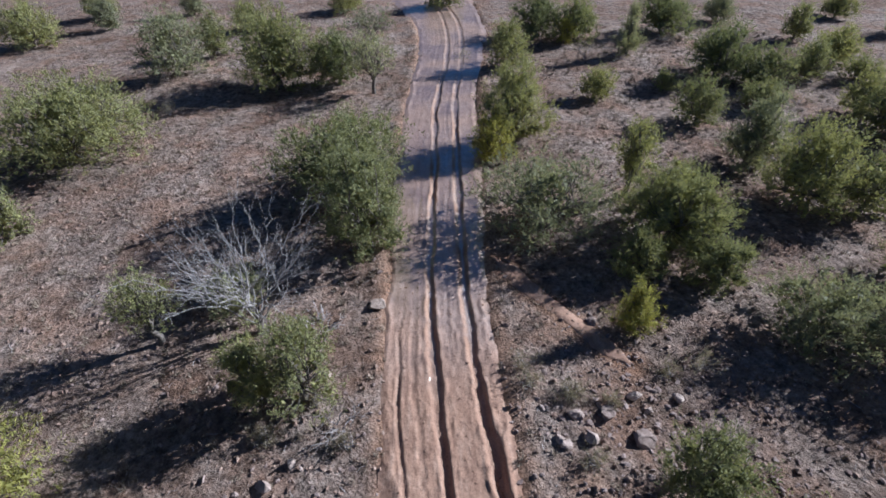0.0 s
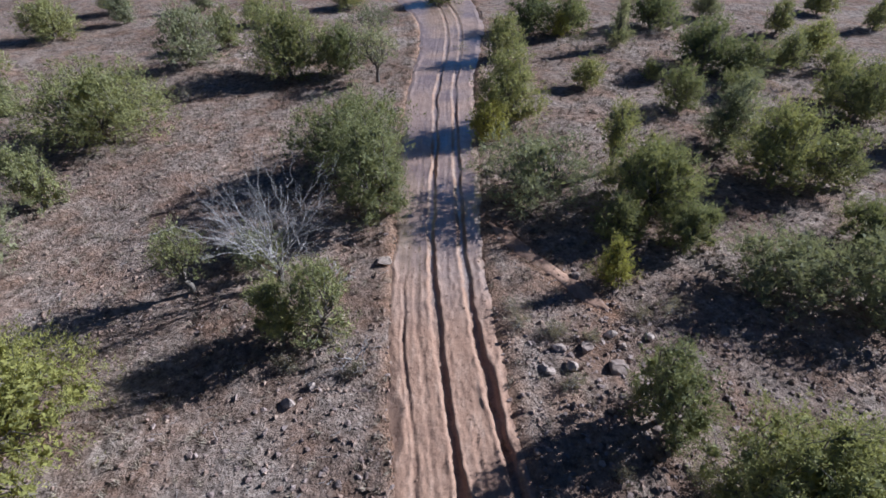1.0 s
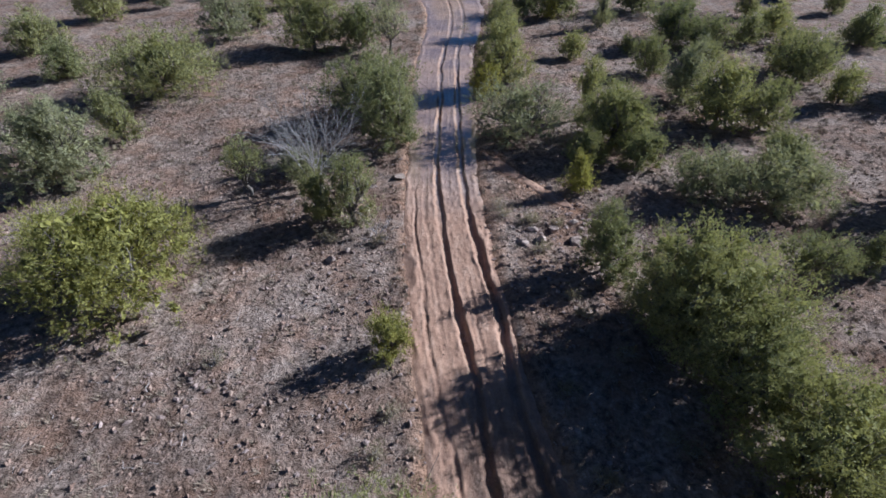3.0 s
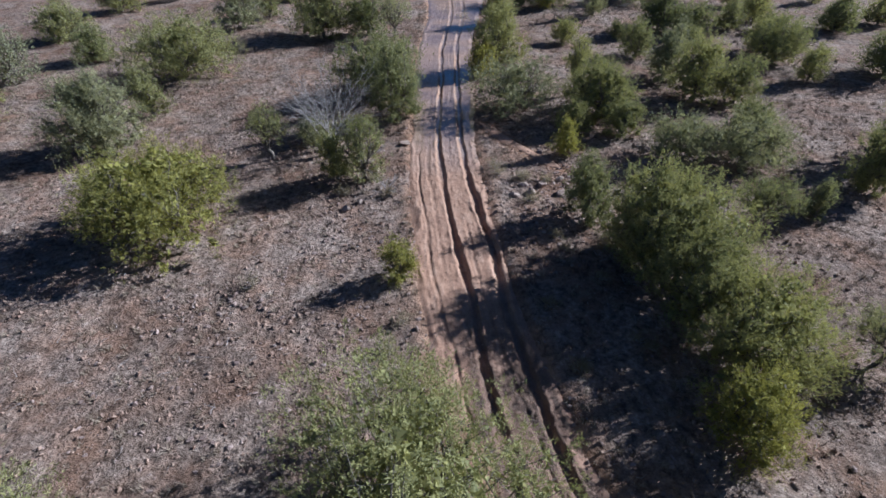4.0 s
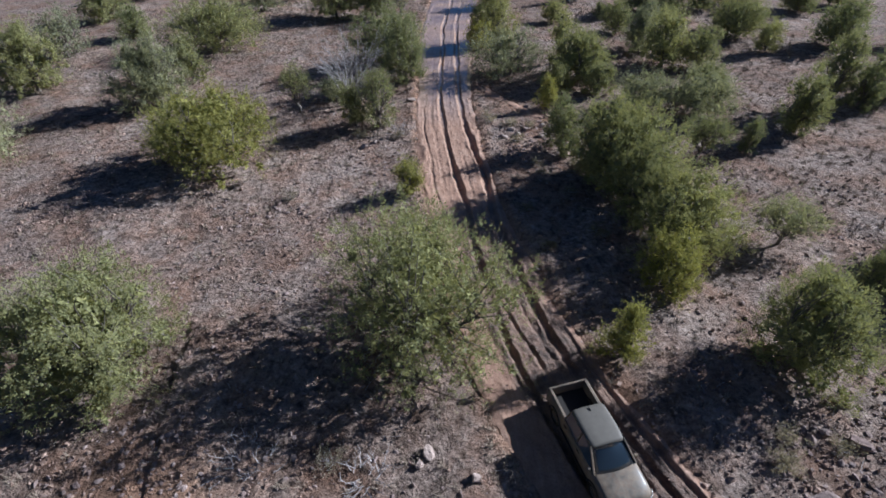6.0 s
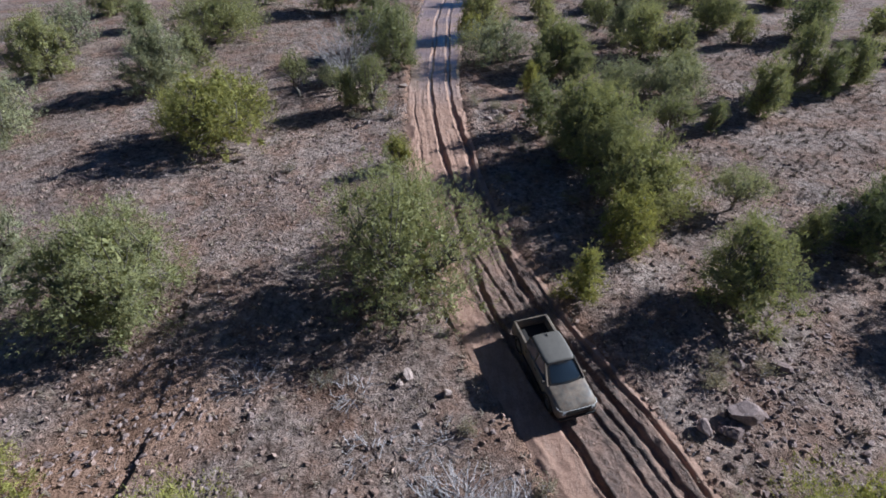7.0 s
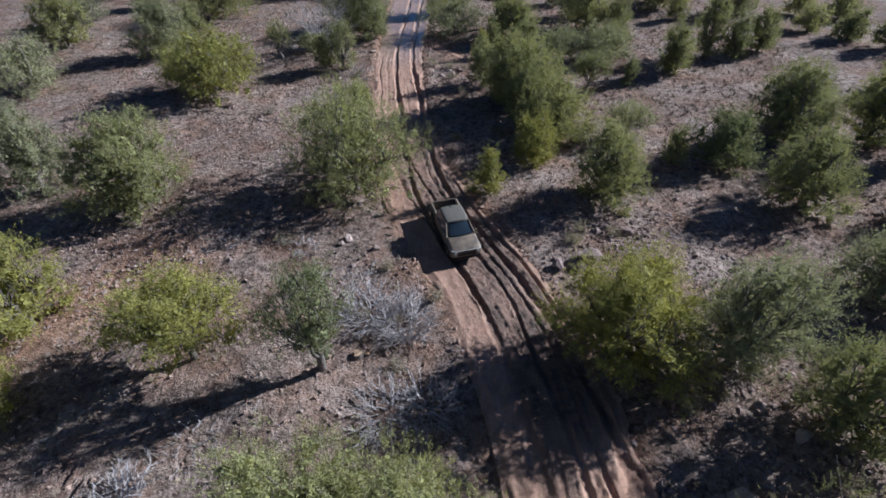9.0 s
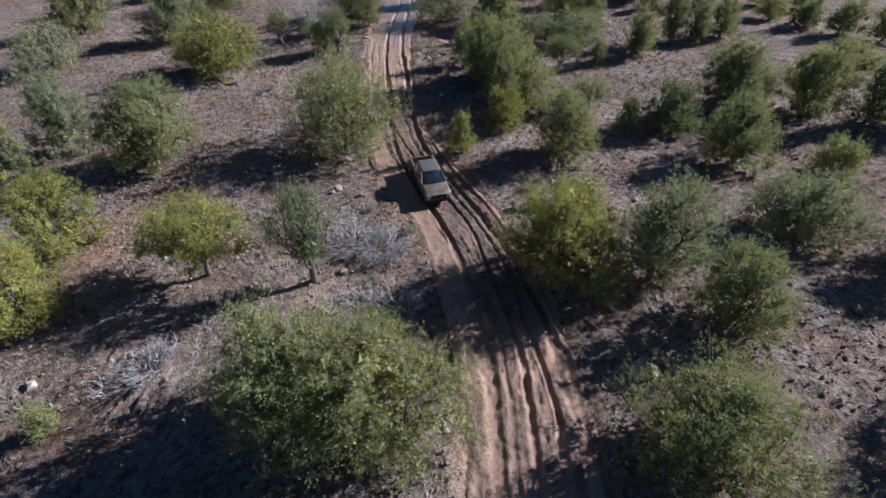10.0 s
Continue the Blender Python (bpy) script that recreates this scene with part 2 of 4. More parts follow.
def spread(lo, hi, step, reach, grow=1.35):
    """Coordinates evenly spaced between lo and hi, then ever wider out to reach."""
    core = list(np.arange(lo, hi + step / 2, step))
    d, up, down = step, [hi], [lo]
    while up[-1] < reach:
        d *= grow
        up.append(up[-1] + d)
        down.append(down[-1] - d)
    return np.array(down[:0:-1] + core + up[1:])


def grid_faces(nu, nv):
    i = (np.arange(nv - 1)[:, None] * nu + np.arange(nu - 1)[None, :]).ravel()
    return np.stack([i, i + 1, i + nu + 1, i + nu], -1)


def build_ground():
    xs, ys = spread(-52, 52, 0.44, 2200), spread(-66, 92, 0.58, 2200)
    xs = np.unique(np.concatenate([xs.round(3), np.arange(-15, -6.9, 0.1).round(3)]))
    gx, gy = np.meshgrid(xs, ys)
    gx, gy = gx.ravel(), gy.ravel()
    me = mesh_from("ground", np.stack([gx, gy, ground_z(gx, gy)], -1), grid_faces(len(xs), len(ys)), GROUND, True)
    off = np.abs(gx - road_x(gy)) - road_half(gy)
    bare = np.clip(0.95 - off / (1.1 + 0.9 * rough(gx, gy, 0.22, 4) + 0.5 * rough(gx, gy, 0.7, 5)).clip(0.3, 3), 0, 1)
    bare = np.maximum(bare, 1.0 * segment_mask(gx, gy, (3.6, 22.4), (9.4, 14.5), 0.75))
    bare = np.maximum(bare, 0.85 * segment_mask(gx, gy, (-18, -27), (-12.5, -20), 2.4))
    bare = np.maximum(bare, 0.6 * segment_mask(gx, gy, (5.6, 9.5), (6.6, 2.0), 0.9) * (0.7 + 0.3 * rough(gx, gy, 0.8, 3)))
    layer = me.attributes.new("bare", "FLOAT", "POINT")
    layer.data.foreach_set("value", bare.astype(np.float32))
    return tagged(new("ground", me), "stony reddish-brown soil with dry grass litter", "ground", kind="structure")


# wheel ruts: places along the road, offsets from its middle, half width, depths
RUTS = [
    ([-60, -35, -24, -14, 0, 5, 15, 45, 90], [-1.5, -1.5, -1.05, -0.9, 0.0, -0.15, -0.35, -0.4, -0.4], 0.22, [0.16, 0.16, 0.2, 0.17, 0.2, 0.24, 0.22, 0.16, 0.12]),
    ([-60, -35, -24, -14, 0, 5, 15, 45, 90], [2.4, 2.4, 2.0, 1.65, 1.8, 2.1, 1.6, 1.35, 1.4], 0.24, [0.18, 0.2, 0.22, 0.2, 0.2, 0.26, 0.22, 0.15, 0.12]),
    ([-60, -35, -24, -14, 0, 5, 15, 90], [0.2, 0.3, 0.55, 0.4, -0.9, -1.1, -1.2, -1.7], 0.13, [0.14, 0.14, 0.16, 0.1, 0.05, 0.06, 0.04, 0.05]),
    ([-60, -35, -24, -14, 0, 5, 15, 90], [-0.7, -0.7, -0.2, -1.6, -1.7, -1.95, -1.9, -2.2], 0.10, [0.07, 0.08, 0.03, 0.04, 0.05, 0.06, 0.05, 0.05]),
    ([-60, -35, -24, -14, 0, 5, 15, 90], [1.3, 1.3, 1.3, 1.1, 0.8, 0.9, 0.6, 0.4], 0.10, [0.12, 0.12, 0.07, 0.06, 0.04, 0.05, 0.04, 0.04]),
    ([-60, -35, -27, -22, -14, -10, 90], [3.0, 2.9, 2.8, 2.85, 2.75, 2.6, 2.6], 0.17, [0.02, 0.04, 0.14, 0.2, 0.16, 0.02, 0.0]),
]


def road_profile(gu, gy):
    """Height, dampness and sheen of the road at gu half widths from its middle."""
    s = gu * road_half(gy)
    ragged = 0.26 * rough(3 * np.sign(s), gy, 0.33, 7) + 0.14 * rough(5 * np.sign(s), gy, 1.1, 8) + 0.06 * rough(s, gy, 2.7, 9)
    gu = s / (road_half(gy) + ragged)
    z = 0.02 + 0.03 * rough(s, gy, 0.45, 3)
    wet = np.clip((gy - 4) / 22, 0, 0.10) * (0.7 + 0.3 * wavy(s, gy, 0.7, 1.0))
    floor = np.zeros_like(z)
    for i, (along, at, wide, deep) in enumerate(RUTS):
        minor = i in (2, 3, 4)
        wander = (0.2 if minor else 0.1) * rough(i * 9.1, gy, 0.16, i) + (0.1 if minor else 0.05) * rough(i * 5.3, gy, 0.5, i + 3)
        wob = np.interp(gy, along, at) + wander
        depth = np.interp(gy, along, deep) * (0.9 + 0.3 * rough(i * 4.7, gy, 0.3, i)) * np.interp(gy, [14, 24], [1.0, 0.7 if i < 2 else 0.4])
        if minor:
            depth = depth * np.where(gy > -8, np.clip(0.75 + 1.1 * rough(i * 8.9, gy, 0.14, i + 1), 0.08, 1.5), 1.0)
        jag = (0.07 if i < 2 else 0.03) * rough(s * 0.5, gy, 1.6, i + 2) + (0.05 if i < 2 else 0.03) * rough(s * 0.6, gy, 4.0, i + 5)
        d = (s - wob + jag * np.interp(gy, [12, 24], [1.0, 0.6])) / (wide * (1 + 0.3 * rough(i * 3.1, gy, 0.4, i + 6)) * np.interp(gy, [-35, -30], [1.6, 1.0]))
        z -= depth * np.exp(-(np.abs(d) ** 5))
        rim = np.exp(-((np.abs(d) - 1.55) / 0.42) ** 2) * np.clip(0.45 + 0.9 * rough(s, gy, 1.3, i + 1), 0, 1.2)
        z += 0.34 * depth * rim
        floor = np.maximum(floor, np.clip(depth / 0.12, 0, 1) * np.exp(-(np.abs(d * 0.95) ** 4)))
    clods = np.clip(rough(s, gy, 3.6, 4) + 0.6 * rough(s, gy, 6.5, 5) - 0.35, 0, 1) * np.interp(gy, [12, 22], [1.0, 0.5])
    z += 0.06 * clods + 0.016 * rough(s, gy, 5.0, 6) * np.interp(gy, [12, 22], [1.0, 0.5])
    # beyond the tree shade the road colour is lightened, as sunlit clay
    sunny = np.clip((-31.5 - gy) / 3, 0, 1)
    # wet mud tone, run over the tree-shaded stretch to deepen that shade too
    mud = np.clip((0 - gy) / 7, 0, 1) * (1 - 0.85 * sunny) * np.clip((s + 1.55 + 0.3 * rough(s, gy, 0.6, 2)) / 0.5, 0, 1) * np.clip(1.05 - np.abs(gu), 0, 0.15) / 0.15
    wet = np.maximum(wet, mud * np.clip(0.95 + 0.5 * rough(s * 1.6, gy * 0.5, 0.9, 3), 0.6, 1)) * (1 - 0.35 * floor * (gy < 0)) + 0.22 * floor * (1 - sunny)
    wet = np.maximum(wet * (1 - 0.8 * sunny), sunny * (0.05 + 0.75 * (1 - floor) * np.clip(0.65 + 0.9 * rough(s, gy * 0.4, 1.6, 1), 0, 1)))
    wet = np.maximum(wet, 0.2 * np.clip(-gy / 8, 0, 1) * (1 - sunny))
    z += (0.05 * mud + 0.05 * sunny) * (1 - floor) * np.clip(1.3 * rough(s, gy, 2.4, 2) + rough(s, gy, 5.2, 9), -0.5, 1)
    slick = np.clip((gy - 13) / 9, 0, 1) * (np.clip(0.8 + 0.5 * rough(s, gy, 0.4, 1), 0, 1) + 0.5 * floor)
    edge = np.abs(gu)
    z += 0.05 * np.exp(-((edge - 0.95) / 0.05) ** 2) * np.clip(0.5 + 0.9 * rough(s, gy, 0.8, 4), 0, 1.2)
    z -= 0.6 * np.clip(edge - 1.0, 0, 1)
    return z, wet, slick


def build_road():
    ys = np.concatenate([np.arange(-66, -46, 0.4), np.arange(-46, 20, 0.13), np.arange(20, 92, 0.3)])
    us = np.linspace(-1.16, 1.16, 90)
    gu, gy = np.meshgrid(us, ys)
    gu, gy = gu.ravel(), gy.ravel()
    s = gu * road_half(gy)
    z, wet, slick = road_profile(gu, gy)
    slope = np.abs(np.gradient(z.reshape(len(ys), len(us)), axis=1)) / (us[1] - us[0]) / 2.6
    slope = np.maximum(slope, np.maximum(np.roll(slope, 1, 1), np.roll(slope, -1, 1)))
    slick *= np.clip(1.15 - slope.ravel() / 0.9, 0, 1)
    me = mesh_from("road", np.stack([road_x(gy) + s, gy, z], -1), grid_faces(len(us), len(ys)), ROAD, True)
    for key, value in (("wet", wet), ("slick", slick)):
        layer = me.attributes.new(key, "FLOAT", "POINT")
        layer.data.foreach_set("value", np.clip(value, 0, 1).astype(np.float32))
    return tagged(new("road", me), "rutted tan clay dirt road, damp in its wheel ruts", "road", kind="structure")


def build_side_track():
    """A smooth pale strip of clay that leaves the road among the junipers."""
    a, b = np.array([3.6, 22.4]), np.array([9.4, 14.5])
    way = (b - a) / np.linalg.norm(b - a)
    t, u = np.meshgrid(np.linspace(0, 1, 40), np.linspace(-1, 1, 14), indexing="ij")
    t, u = t.ravel(), u.ravel()
    half = 0.62 * (1 + 0.15 * np.sin(9 * t + u) + 0.1 * np.sin(23 * t - 2 * u)) * np.clip(np.minimum(t, 1 - t) * 9, 0.3, 1)
    x, y = a[0] + (b[0] - a[0]) * t - way[1] * u * half, a[1] + (b[1] - a[1]) * t + way[0] * u * half
    z = ground_z(x, y) + 0.07 - 0.16 * np.abs(u) ** 4
    track = new("side_track", mesh_from("side_track", np.stack([x, y, z], -1), grid_faces(14, 40), ROAD, True))
    return tagged(track, "short smooth pale clay track leaving the road", "track", kind="structure")


ground = build_ground()
road = build_road()
build_side_track()


# ---- trees ----
def tubes(paths, sides=6):
    """Tapered tubes: each path is a list of (point, radius)."""
    verts, faces, base = [], [], 0
    ang = np.linspace(0, 2 * np.pi, sides, endpoint=False)
    for path in paths:
        pts = np.array([p for p, _ in path], float)
        rad = np.array([r for _, r in path], float)
        n = len(pts)
        way = np.gradient(pts, axis=0)
        way /= np.linalg.norm(way, axis=1)[:, None] + 1e-9
        ref = np.where(np.abs(way[:, 2:3]) > 0.9, [[1.0, 0, 0]], [[0, 0, 1.0]])
        a = np.cross(way, ref)
        a /= np.linalg.norm(a, axis=1)[:, None] + 1e-9
        b = np.cross(way, a)
        ring = pts[:, None] + rad[:, None, None] * (np.cos(ang)[None, :, None] * a[:, None] + np.sin(ang)[None, :, None] * b[:, None])
        verts.append(ring.reshape(-1, 3))
        i = np.arange(n - 1)[:, None] * sides + np.arange(sides)[None, :]
        j = np.arange(n - 1)[:, None] * sides + (np.arange(sides)[None, :] + 1) % sides
        faces.append(np.stack([i, j, j + sides, i + sides], -1).reshape(-1, 4) + base)
        base += n * sides
    return np.concatenate(verts), np.concatenate(faces)


def bent(rng, a, b, r0, r1, n=5, sag=0.12):
    """A crooked limb from a to b."""
    a, b = np.asarray(a, float), np.asarray(b, float)
    length = np.linalg.norm(b - a)
    off = rng.normal(0, sag * length, (n, 3)) * np.sin(np.linspace(0, np.pi, n))[:, None]
    return [(a + (b - a) * u + off[i], r0 + (r1 - r0) * u) for i, u in enumerate(np.linspace(0, 1, n))]


def sprays(rng, centres, radii, count, size, low, heart_at):
    """Feathery plumes over the outer shells of the clumps: small blades that lie like shingles, tips up and out."""
    per = 7
    tufts = max(count // per, 20)
    share = radii ** 2
    # upright plumes over the clumps, then tufts within the plumes
    plumes = int(np.clip(share.sum() * 44, 24, 1500))
    at = rng.choice(len(centres), plumes, p=share / share.sum())
    d = rng.normal(size=(plumes, 3))
    d[:, 2] = d[:, 2] * 0.9 + 0.35
    d /= np.linalg.norm(d, axis=1)[:, None]
    middle = centres[at] + d * (radii[at] * rng.uniform(0.62, 1.02, plumes))[:, None] * [1, 1, 0.95]
    outward = middle - heart_at
    outward /= np.linalg.norm(outward, axis=1)[:, None] + 1e-9
    facing = d * 0.72 + outward * 0.62
    plume_way = facing * 0.55 + [0, 0, 0.75] + rng.normal(0, 0.22, (plumes, 3))
    plume_way /= np.linalg.norm(plume_way, axis=1)[:, None]
    plume_size = rng.uniform(0.13, 0.26, plumes)
    pick = rng.integers(0, plumes, tufts)
    heart = middle[pick] + (rng.normal(0, 0.55, (tufts, 3)) + plume_way[pick] * rng.normal(0, 1.0, tufts)[:, None]) * plume_size[pick][:, None]
    heart[:, 2] = np.maximum(heart[:, 2], low + rng.uniform(0, 0.3, tufts))
    stalk = plume_way[pick] + rng.normal(0, 0.3, (tufts, 3))
    stalk /= np.linalg.norm(stalk, axis=1)[:, None]
    n = tufts * per
    way = np.repeat(stalk, per, 0)
    along = rng.uniform(0, 1, n)[:, None]
    tall = np.repeat(size * rng.uniform(1.4, 3.0, tufts), per)[:, None]
    p = np.repeat(heart, per, 0) + way * tall * (along - 0.4) + rng.normal(0, 0.7, (n, 3)) * size * (1.05 - 0.6 * along)
    axis = way + rng.normal(0, 0.45, (n, 3))
    axis /= np.linalg.norm(axis, axis=1)[:, None]
    side = np.cross(axis, np.repeat(facing[pick], per, 0) + rng.normal(0, 0.3, (n, 3)))
    side /= np.linalg.norm(side, axis=1)[:, None] + 1e-9
    length = size * rng.uniform(0.7, 1.4, n)[:, None]
    width = length * rng.uniform(0.13, 0.23, n)[:, None]
    blade = np.stack([p - side * width, p + side * width, p + axis * length], 1)
    soft = np.repeat(facing[pick], per, 0) + rng.normal(0, 0.22, (n, 3))
    soft /= np.linalg.norm(soft, axis=1)[:, None] + 1e-9
    return blade.reshape(-1, 3), np.arange(n * 3).reshape(-1, 3), np.repeat(soft, 3, 0)


def soften(ob, normals):
    """Rounds the shading of a crown: its needles take the direction in which their spray faces."""
    layer = ob.data.attributes.new("custom_normal", "FLOAT_VECTOR", "POINT")
    layer.data.foreach_set("vector", np.asarray(normals, np.float32).ravel())
    ob.data.update()



TONE_WORDS = {"bright": "sunlit yellow-green", "olive": "olive-green", "grey": "thin grey-green", "dark": "dense dark-green"}
KINDS = {"round": ("juniper_tree", "rounded juniper tree"), "cone": ("pine_tree", "cone-shaped young pine"), "tall": ("pinyon_tree", "slender pinyon tree"),
         "bush": ("juniper_bush", "low juniper bush"), "open": ("juniper_tree", "open-branched juniper tree")}
serial = [0]


def tree(x, y, h, r, tone="olive", form="round", fill=1.0):
    """A juniper or small pine: crooked trunk, limbs that reach into each clump, a crown of leafy sprays."""
    serial[0] += 1
    rng = np.random.default_rng(100 + serial[0])
    word, shape_word = KINDS[form]
    thing = new(word)
    thing.location = (x, y, float(ground_z(np.array(x), np.array(y))) - 0.05)
    size_word = "large" if h * r > 22 else "small" if h * r < 6 else "medium"
    near_word = "beside the dirt road" if abs(x - float(road_x(y))) < 7 else "on open stony soil"
    tagged(thing, f"{size_word} {TONE_WORDS[tone]} {shape_word} {near_word}", "bush" if form == "bush" else "tree", group="woodland trees")
    low = h * {"open": 0.38, "tall": 0.18, "round": 0.03, "cone": 0.04, "bush": 0.03}[form]
    n = int(np.clip(17 + 12 * r + 3.2 * h, 17, 105))
    u = ((np.arange(n) + 0.5) / n) ** (1.15 if form == "cone" else 0.85 if form in ("tall", "open") else 1.0)
    if form == "cone":
        prof = (1 - u) ** 0.8 + 0.06
    elif form == "tall":
        prof = np.where(u < 0.35, 0.4 + 0.6 * u, 1.0 - 3.2 * (u - 0.55) ** 2)
    elif form == "open":
        prof = np.sqrt(np.clip(1 - ((u - 0.35) / 0.7) ** 2, 0.05, 1))
    else:
        prof = np.sqrt(np.clip(1 - ((u - 0.33) / 0.71) ** 2, 0.05, 1))
    ang = np.arange(n) * 2.39996 + rng.normal(0, 0.4, n)
    uneven = 1 + 0.14 * np.sin(2 * ang + rng.uniform(0, 6)) + 0.10 * np.sin(3 * ang + rng.uniform(0, 6)) + rng.normal(0, 0.09, n)
    lobe = np.clip(rng.normal(0.235, 0.06, n), 0.12, 0.38) * r * (0.7 + 0.3 * prof) + 0.13
    reach = np.maximum(1.08 * r * prof * uneven - lobe * 0.75, 0) * rng.choice([1, 1, 1, 1, 0.6], n)
    z = low + lobe * 0.6 + (h - low - lobe * 1.5) * u + rng.normal(0, 0.045 * h, n) * (u < 0.93)
    centres = np.stack([reach * np.cos(ang), reach * np.sin(ang), z], -1)
    if form in ("round", "open", "bush") and r > 1.2:
        # several leading stems of unlike height give the crown its uneven top
        heads = int(rng.integers(3, 6))
        turn = rng.uniform(0, 6.28) + np.arange(heads) * 6.28 / heads + rng.normal(0, 0.3, heads)
        away = r * rng.uniform(0.3, 0.5, heads)
        hx, hy, tall = away * np.cos(turn), away * np.sin(turn), rng.uniform(0.84, 1.06, heads)
        tall[int(rng.integers(0, heads))] = 1.08
        near = np.argmin((centres[:, :1] - hx) ** 2 + (centres[:, 1:2] - hy) ** 2, 1)
        pull = 0.3 * u
        centres[:, 0] += (hx[near] - centres[:, 0]) * pull
        centres[:, 1] += (hy[near] - centres[:, 1]) * pull
        centres[:, 2] = low + (centres[:, 2] - low) * tall[near]
    far = 0.3 if y > 44 or abs(x) > 44 else 0.55 if y > 24 else 1.1 if y > 2 else 1.45 if y > -22 else 2.0
    count = int((1900 + 920 * r * h) * fill * far)
    middle = np.array([0.0, 0.0, low + 0.3 * (h - low)])
    v, f, soft = sprays(rng, centres, lobe, count, 0.12 / far ** 0.5, low * 0.4 + 0.05, middle)
    # broader inner leaves that fill each clump and keep the sun out
    k = np.repeat(np.arange(n), max(int((22 if y > 24 else 44 if y > 2 else 62) * min(fill, 1.0) ** 2.2), 3))
    mid = centres[k] * [0.93, 0.93, 0.97] + rng.uniform(-0.28, 0.28, (len(k), 3)) * lobe[k][:, None]
    corner = rng.uniform(-1, 1, (len(k), 3, 3)) * (0.27 if y > 2 else 0.2) * np.minimum(lobe[k], 0.7)[:, None, None]
    away = mid - middle
    away /= np.linalg.norm(away, axis=1)[:, None] + 1e-9
    turned = np.einsum("ij,ij->i", np.cross(corner[:, 1] - corner[:, 0], corner[:, 2] - corner[:, 0]), away) < 0
    corner[turned] = corner[turned][:, ::-1]
    inner = (mid[:, None, :] + corner).reshape(-1, 3)
    inner[:, 2] = np.maximum(inner[:, 2], 0.08)
    # the shaded heart of the crown
    many = int(min(60 * r * h, 1900) * min(fill, 1.0) ** 2.5)
    pick = rng.integers(0, n, many)
    hub = np.stack([centres[pick, 0], centres[pick, 1], np.zeros(many)], -1) * np.sqrt(rng.uniform(0, 1, many))[:, None] * 0.66
    hub[:, 2] = centres[pick, 2] * rng.uniform(0.7, 0.92, many)
    wide = 0.14 + 0.05 * min(r, 3.5)
    wedge = rng.uniform(-wide, wide, (many, 3, 3))
    out = hub - middle
    out /= np.linalg.norm(out, axis=1)[:, None] + 1e-9
    turned = np.einsum("ij,ij->i", np.cross(wedge[:, 1] - wedge[:, 0], wedge[:, 2] - wedge[:, 0]), out) < 0
    wedge[turned] = wedge[turned][:, ::-1]
    heart = (hub[:, None, :] + wedge).reshape(-1, 3)
    heart[:, 2] = np.maximum(heart[:, 2], 0.06)
    inner, away = np.concatenate([inner, heart]), np.concatenate([away, out])
    f = np.concatenate([f, np.arange(len(inner)).reshape(-1, 3) + len(v)])
    v = np.concatenate([v, inner])
    soften(array_part("crown", v, f, LEAVES[tone], thing), np.concatenate([soft, np.repeat(away, 3, 0)]))
    # trunk, then limbs that fork into the clumps of their own side
    thick = 0.03 * h + 0.025
    lean = rng.normal(0, 0.05 * h, 2)
    top = np.array([lean[0], lean[1], h * (0.88 if form in ("cone", "tall") else 0.62)])
    stem = bent(rng, (0, 0, 0), top, thick, thick * 0.3, 6, 0.04)
    v, f = tubes([stem], 8)
    array_part("trunk", v, f, BARK, thing, smooth=True)
    points = np.array([p for p, _ in stem])
    sides = 3 if r < 1.4 else 5
    sector = ((ang % (2 * np.pi)) / (2 * np.pi) * sides).astype(int) % sides
    for k in range(sides):
        paths, twigs = [], []
        mine = centres[sector == k]
        if not len(mine):
            continue
        goal = mine.mean(0)
        w = float(np.clip(goal[2] / top[2] * 0.3, 0.06, 0.8)) * (len(stem) - 1)
        i = int(w)
        bough = bent(rng, points[i] + (points[i + 1] - points[i]) * (w - i), goal, thick * 0.5, thick * 0.2, 6, 0.06)
        paths.append(bough)
        for c in mine:
            a = bough[int(np.clip(c[2] / max(2 * goal[2], 0.1) * 5, 0, 5))][0]
            paths.append(bent(rng, a, c, min(thick * 0.22, 0.05), 0.018, 4, 0.07))
            for _ in range(1):
                tip = c + rng.normal(0, 1, 3) * r * 0.17 + [0, 0, 0.1]
                twigs.append(bent(rng, c + (a - c) * rng.uniform(0, 0.4), tip, 0.018, 0.006, 2, 0.1))
        if paths:
            v, f = tubes(paths, 3)
            v2, f2 = tubes(twigs, 3)
            array_part("limb", np.concatenate([v, v2]), np.concatenate([f, f2 + len(v)]), BARK, thing, smooth=True)
    return thing


tree(-50.9, 66.9, 5.7, 3.8, "olive")
tree(-44.4, 73.4, 4.3, 1.8, "grey", "bush")
tree(-27.3, 54.0, 6.7, 3.6, "grey", "round", 0.80)
tree(-25.7, 61.4, 5.1, 2.0, "olive")
tree(-15.6, 50.9, 7.9, 4.3, "olive")
tree(-9.6, 51.3, 5.9, 2.7, "dark")
tree(-5.8, 48.8, 6.0, 2.6, "grey", "open", 0.40)
tree(-28.7, 36.4, 6.9, 5.8, "olive")
tree(-41.4, 41.6, 4.5, 2.4, "dark")
tree(-6.2, 30.1, 7.0, 5.0, "olive")
tree(-4.1, 23.7, 6.8, 2.5, "olive")
tree(8.6, 55.3, 4.8, 2.4, "olive")
tree(6.6, 37.2, 7.0, 2.9, "olive")
tree(4.6, 34.6, 3.7, 1.6, "bright")
tree(6.9, 25.6, 5.3, 4.0, "grey", "round", 0.75)
tree(13.5, 28.7, 5.7, 1.2, "olive", "tall")
tree(14.7, 23.9, 6.0, 3.2, "olive")
tree(11.8, 20.9, 3.2, 1.6, "olive")
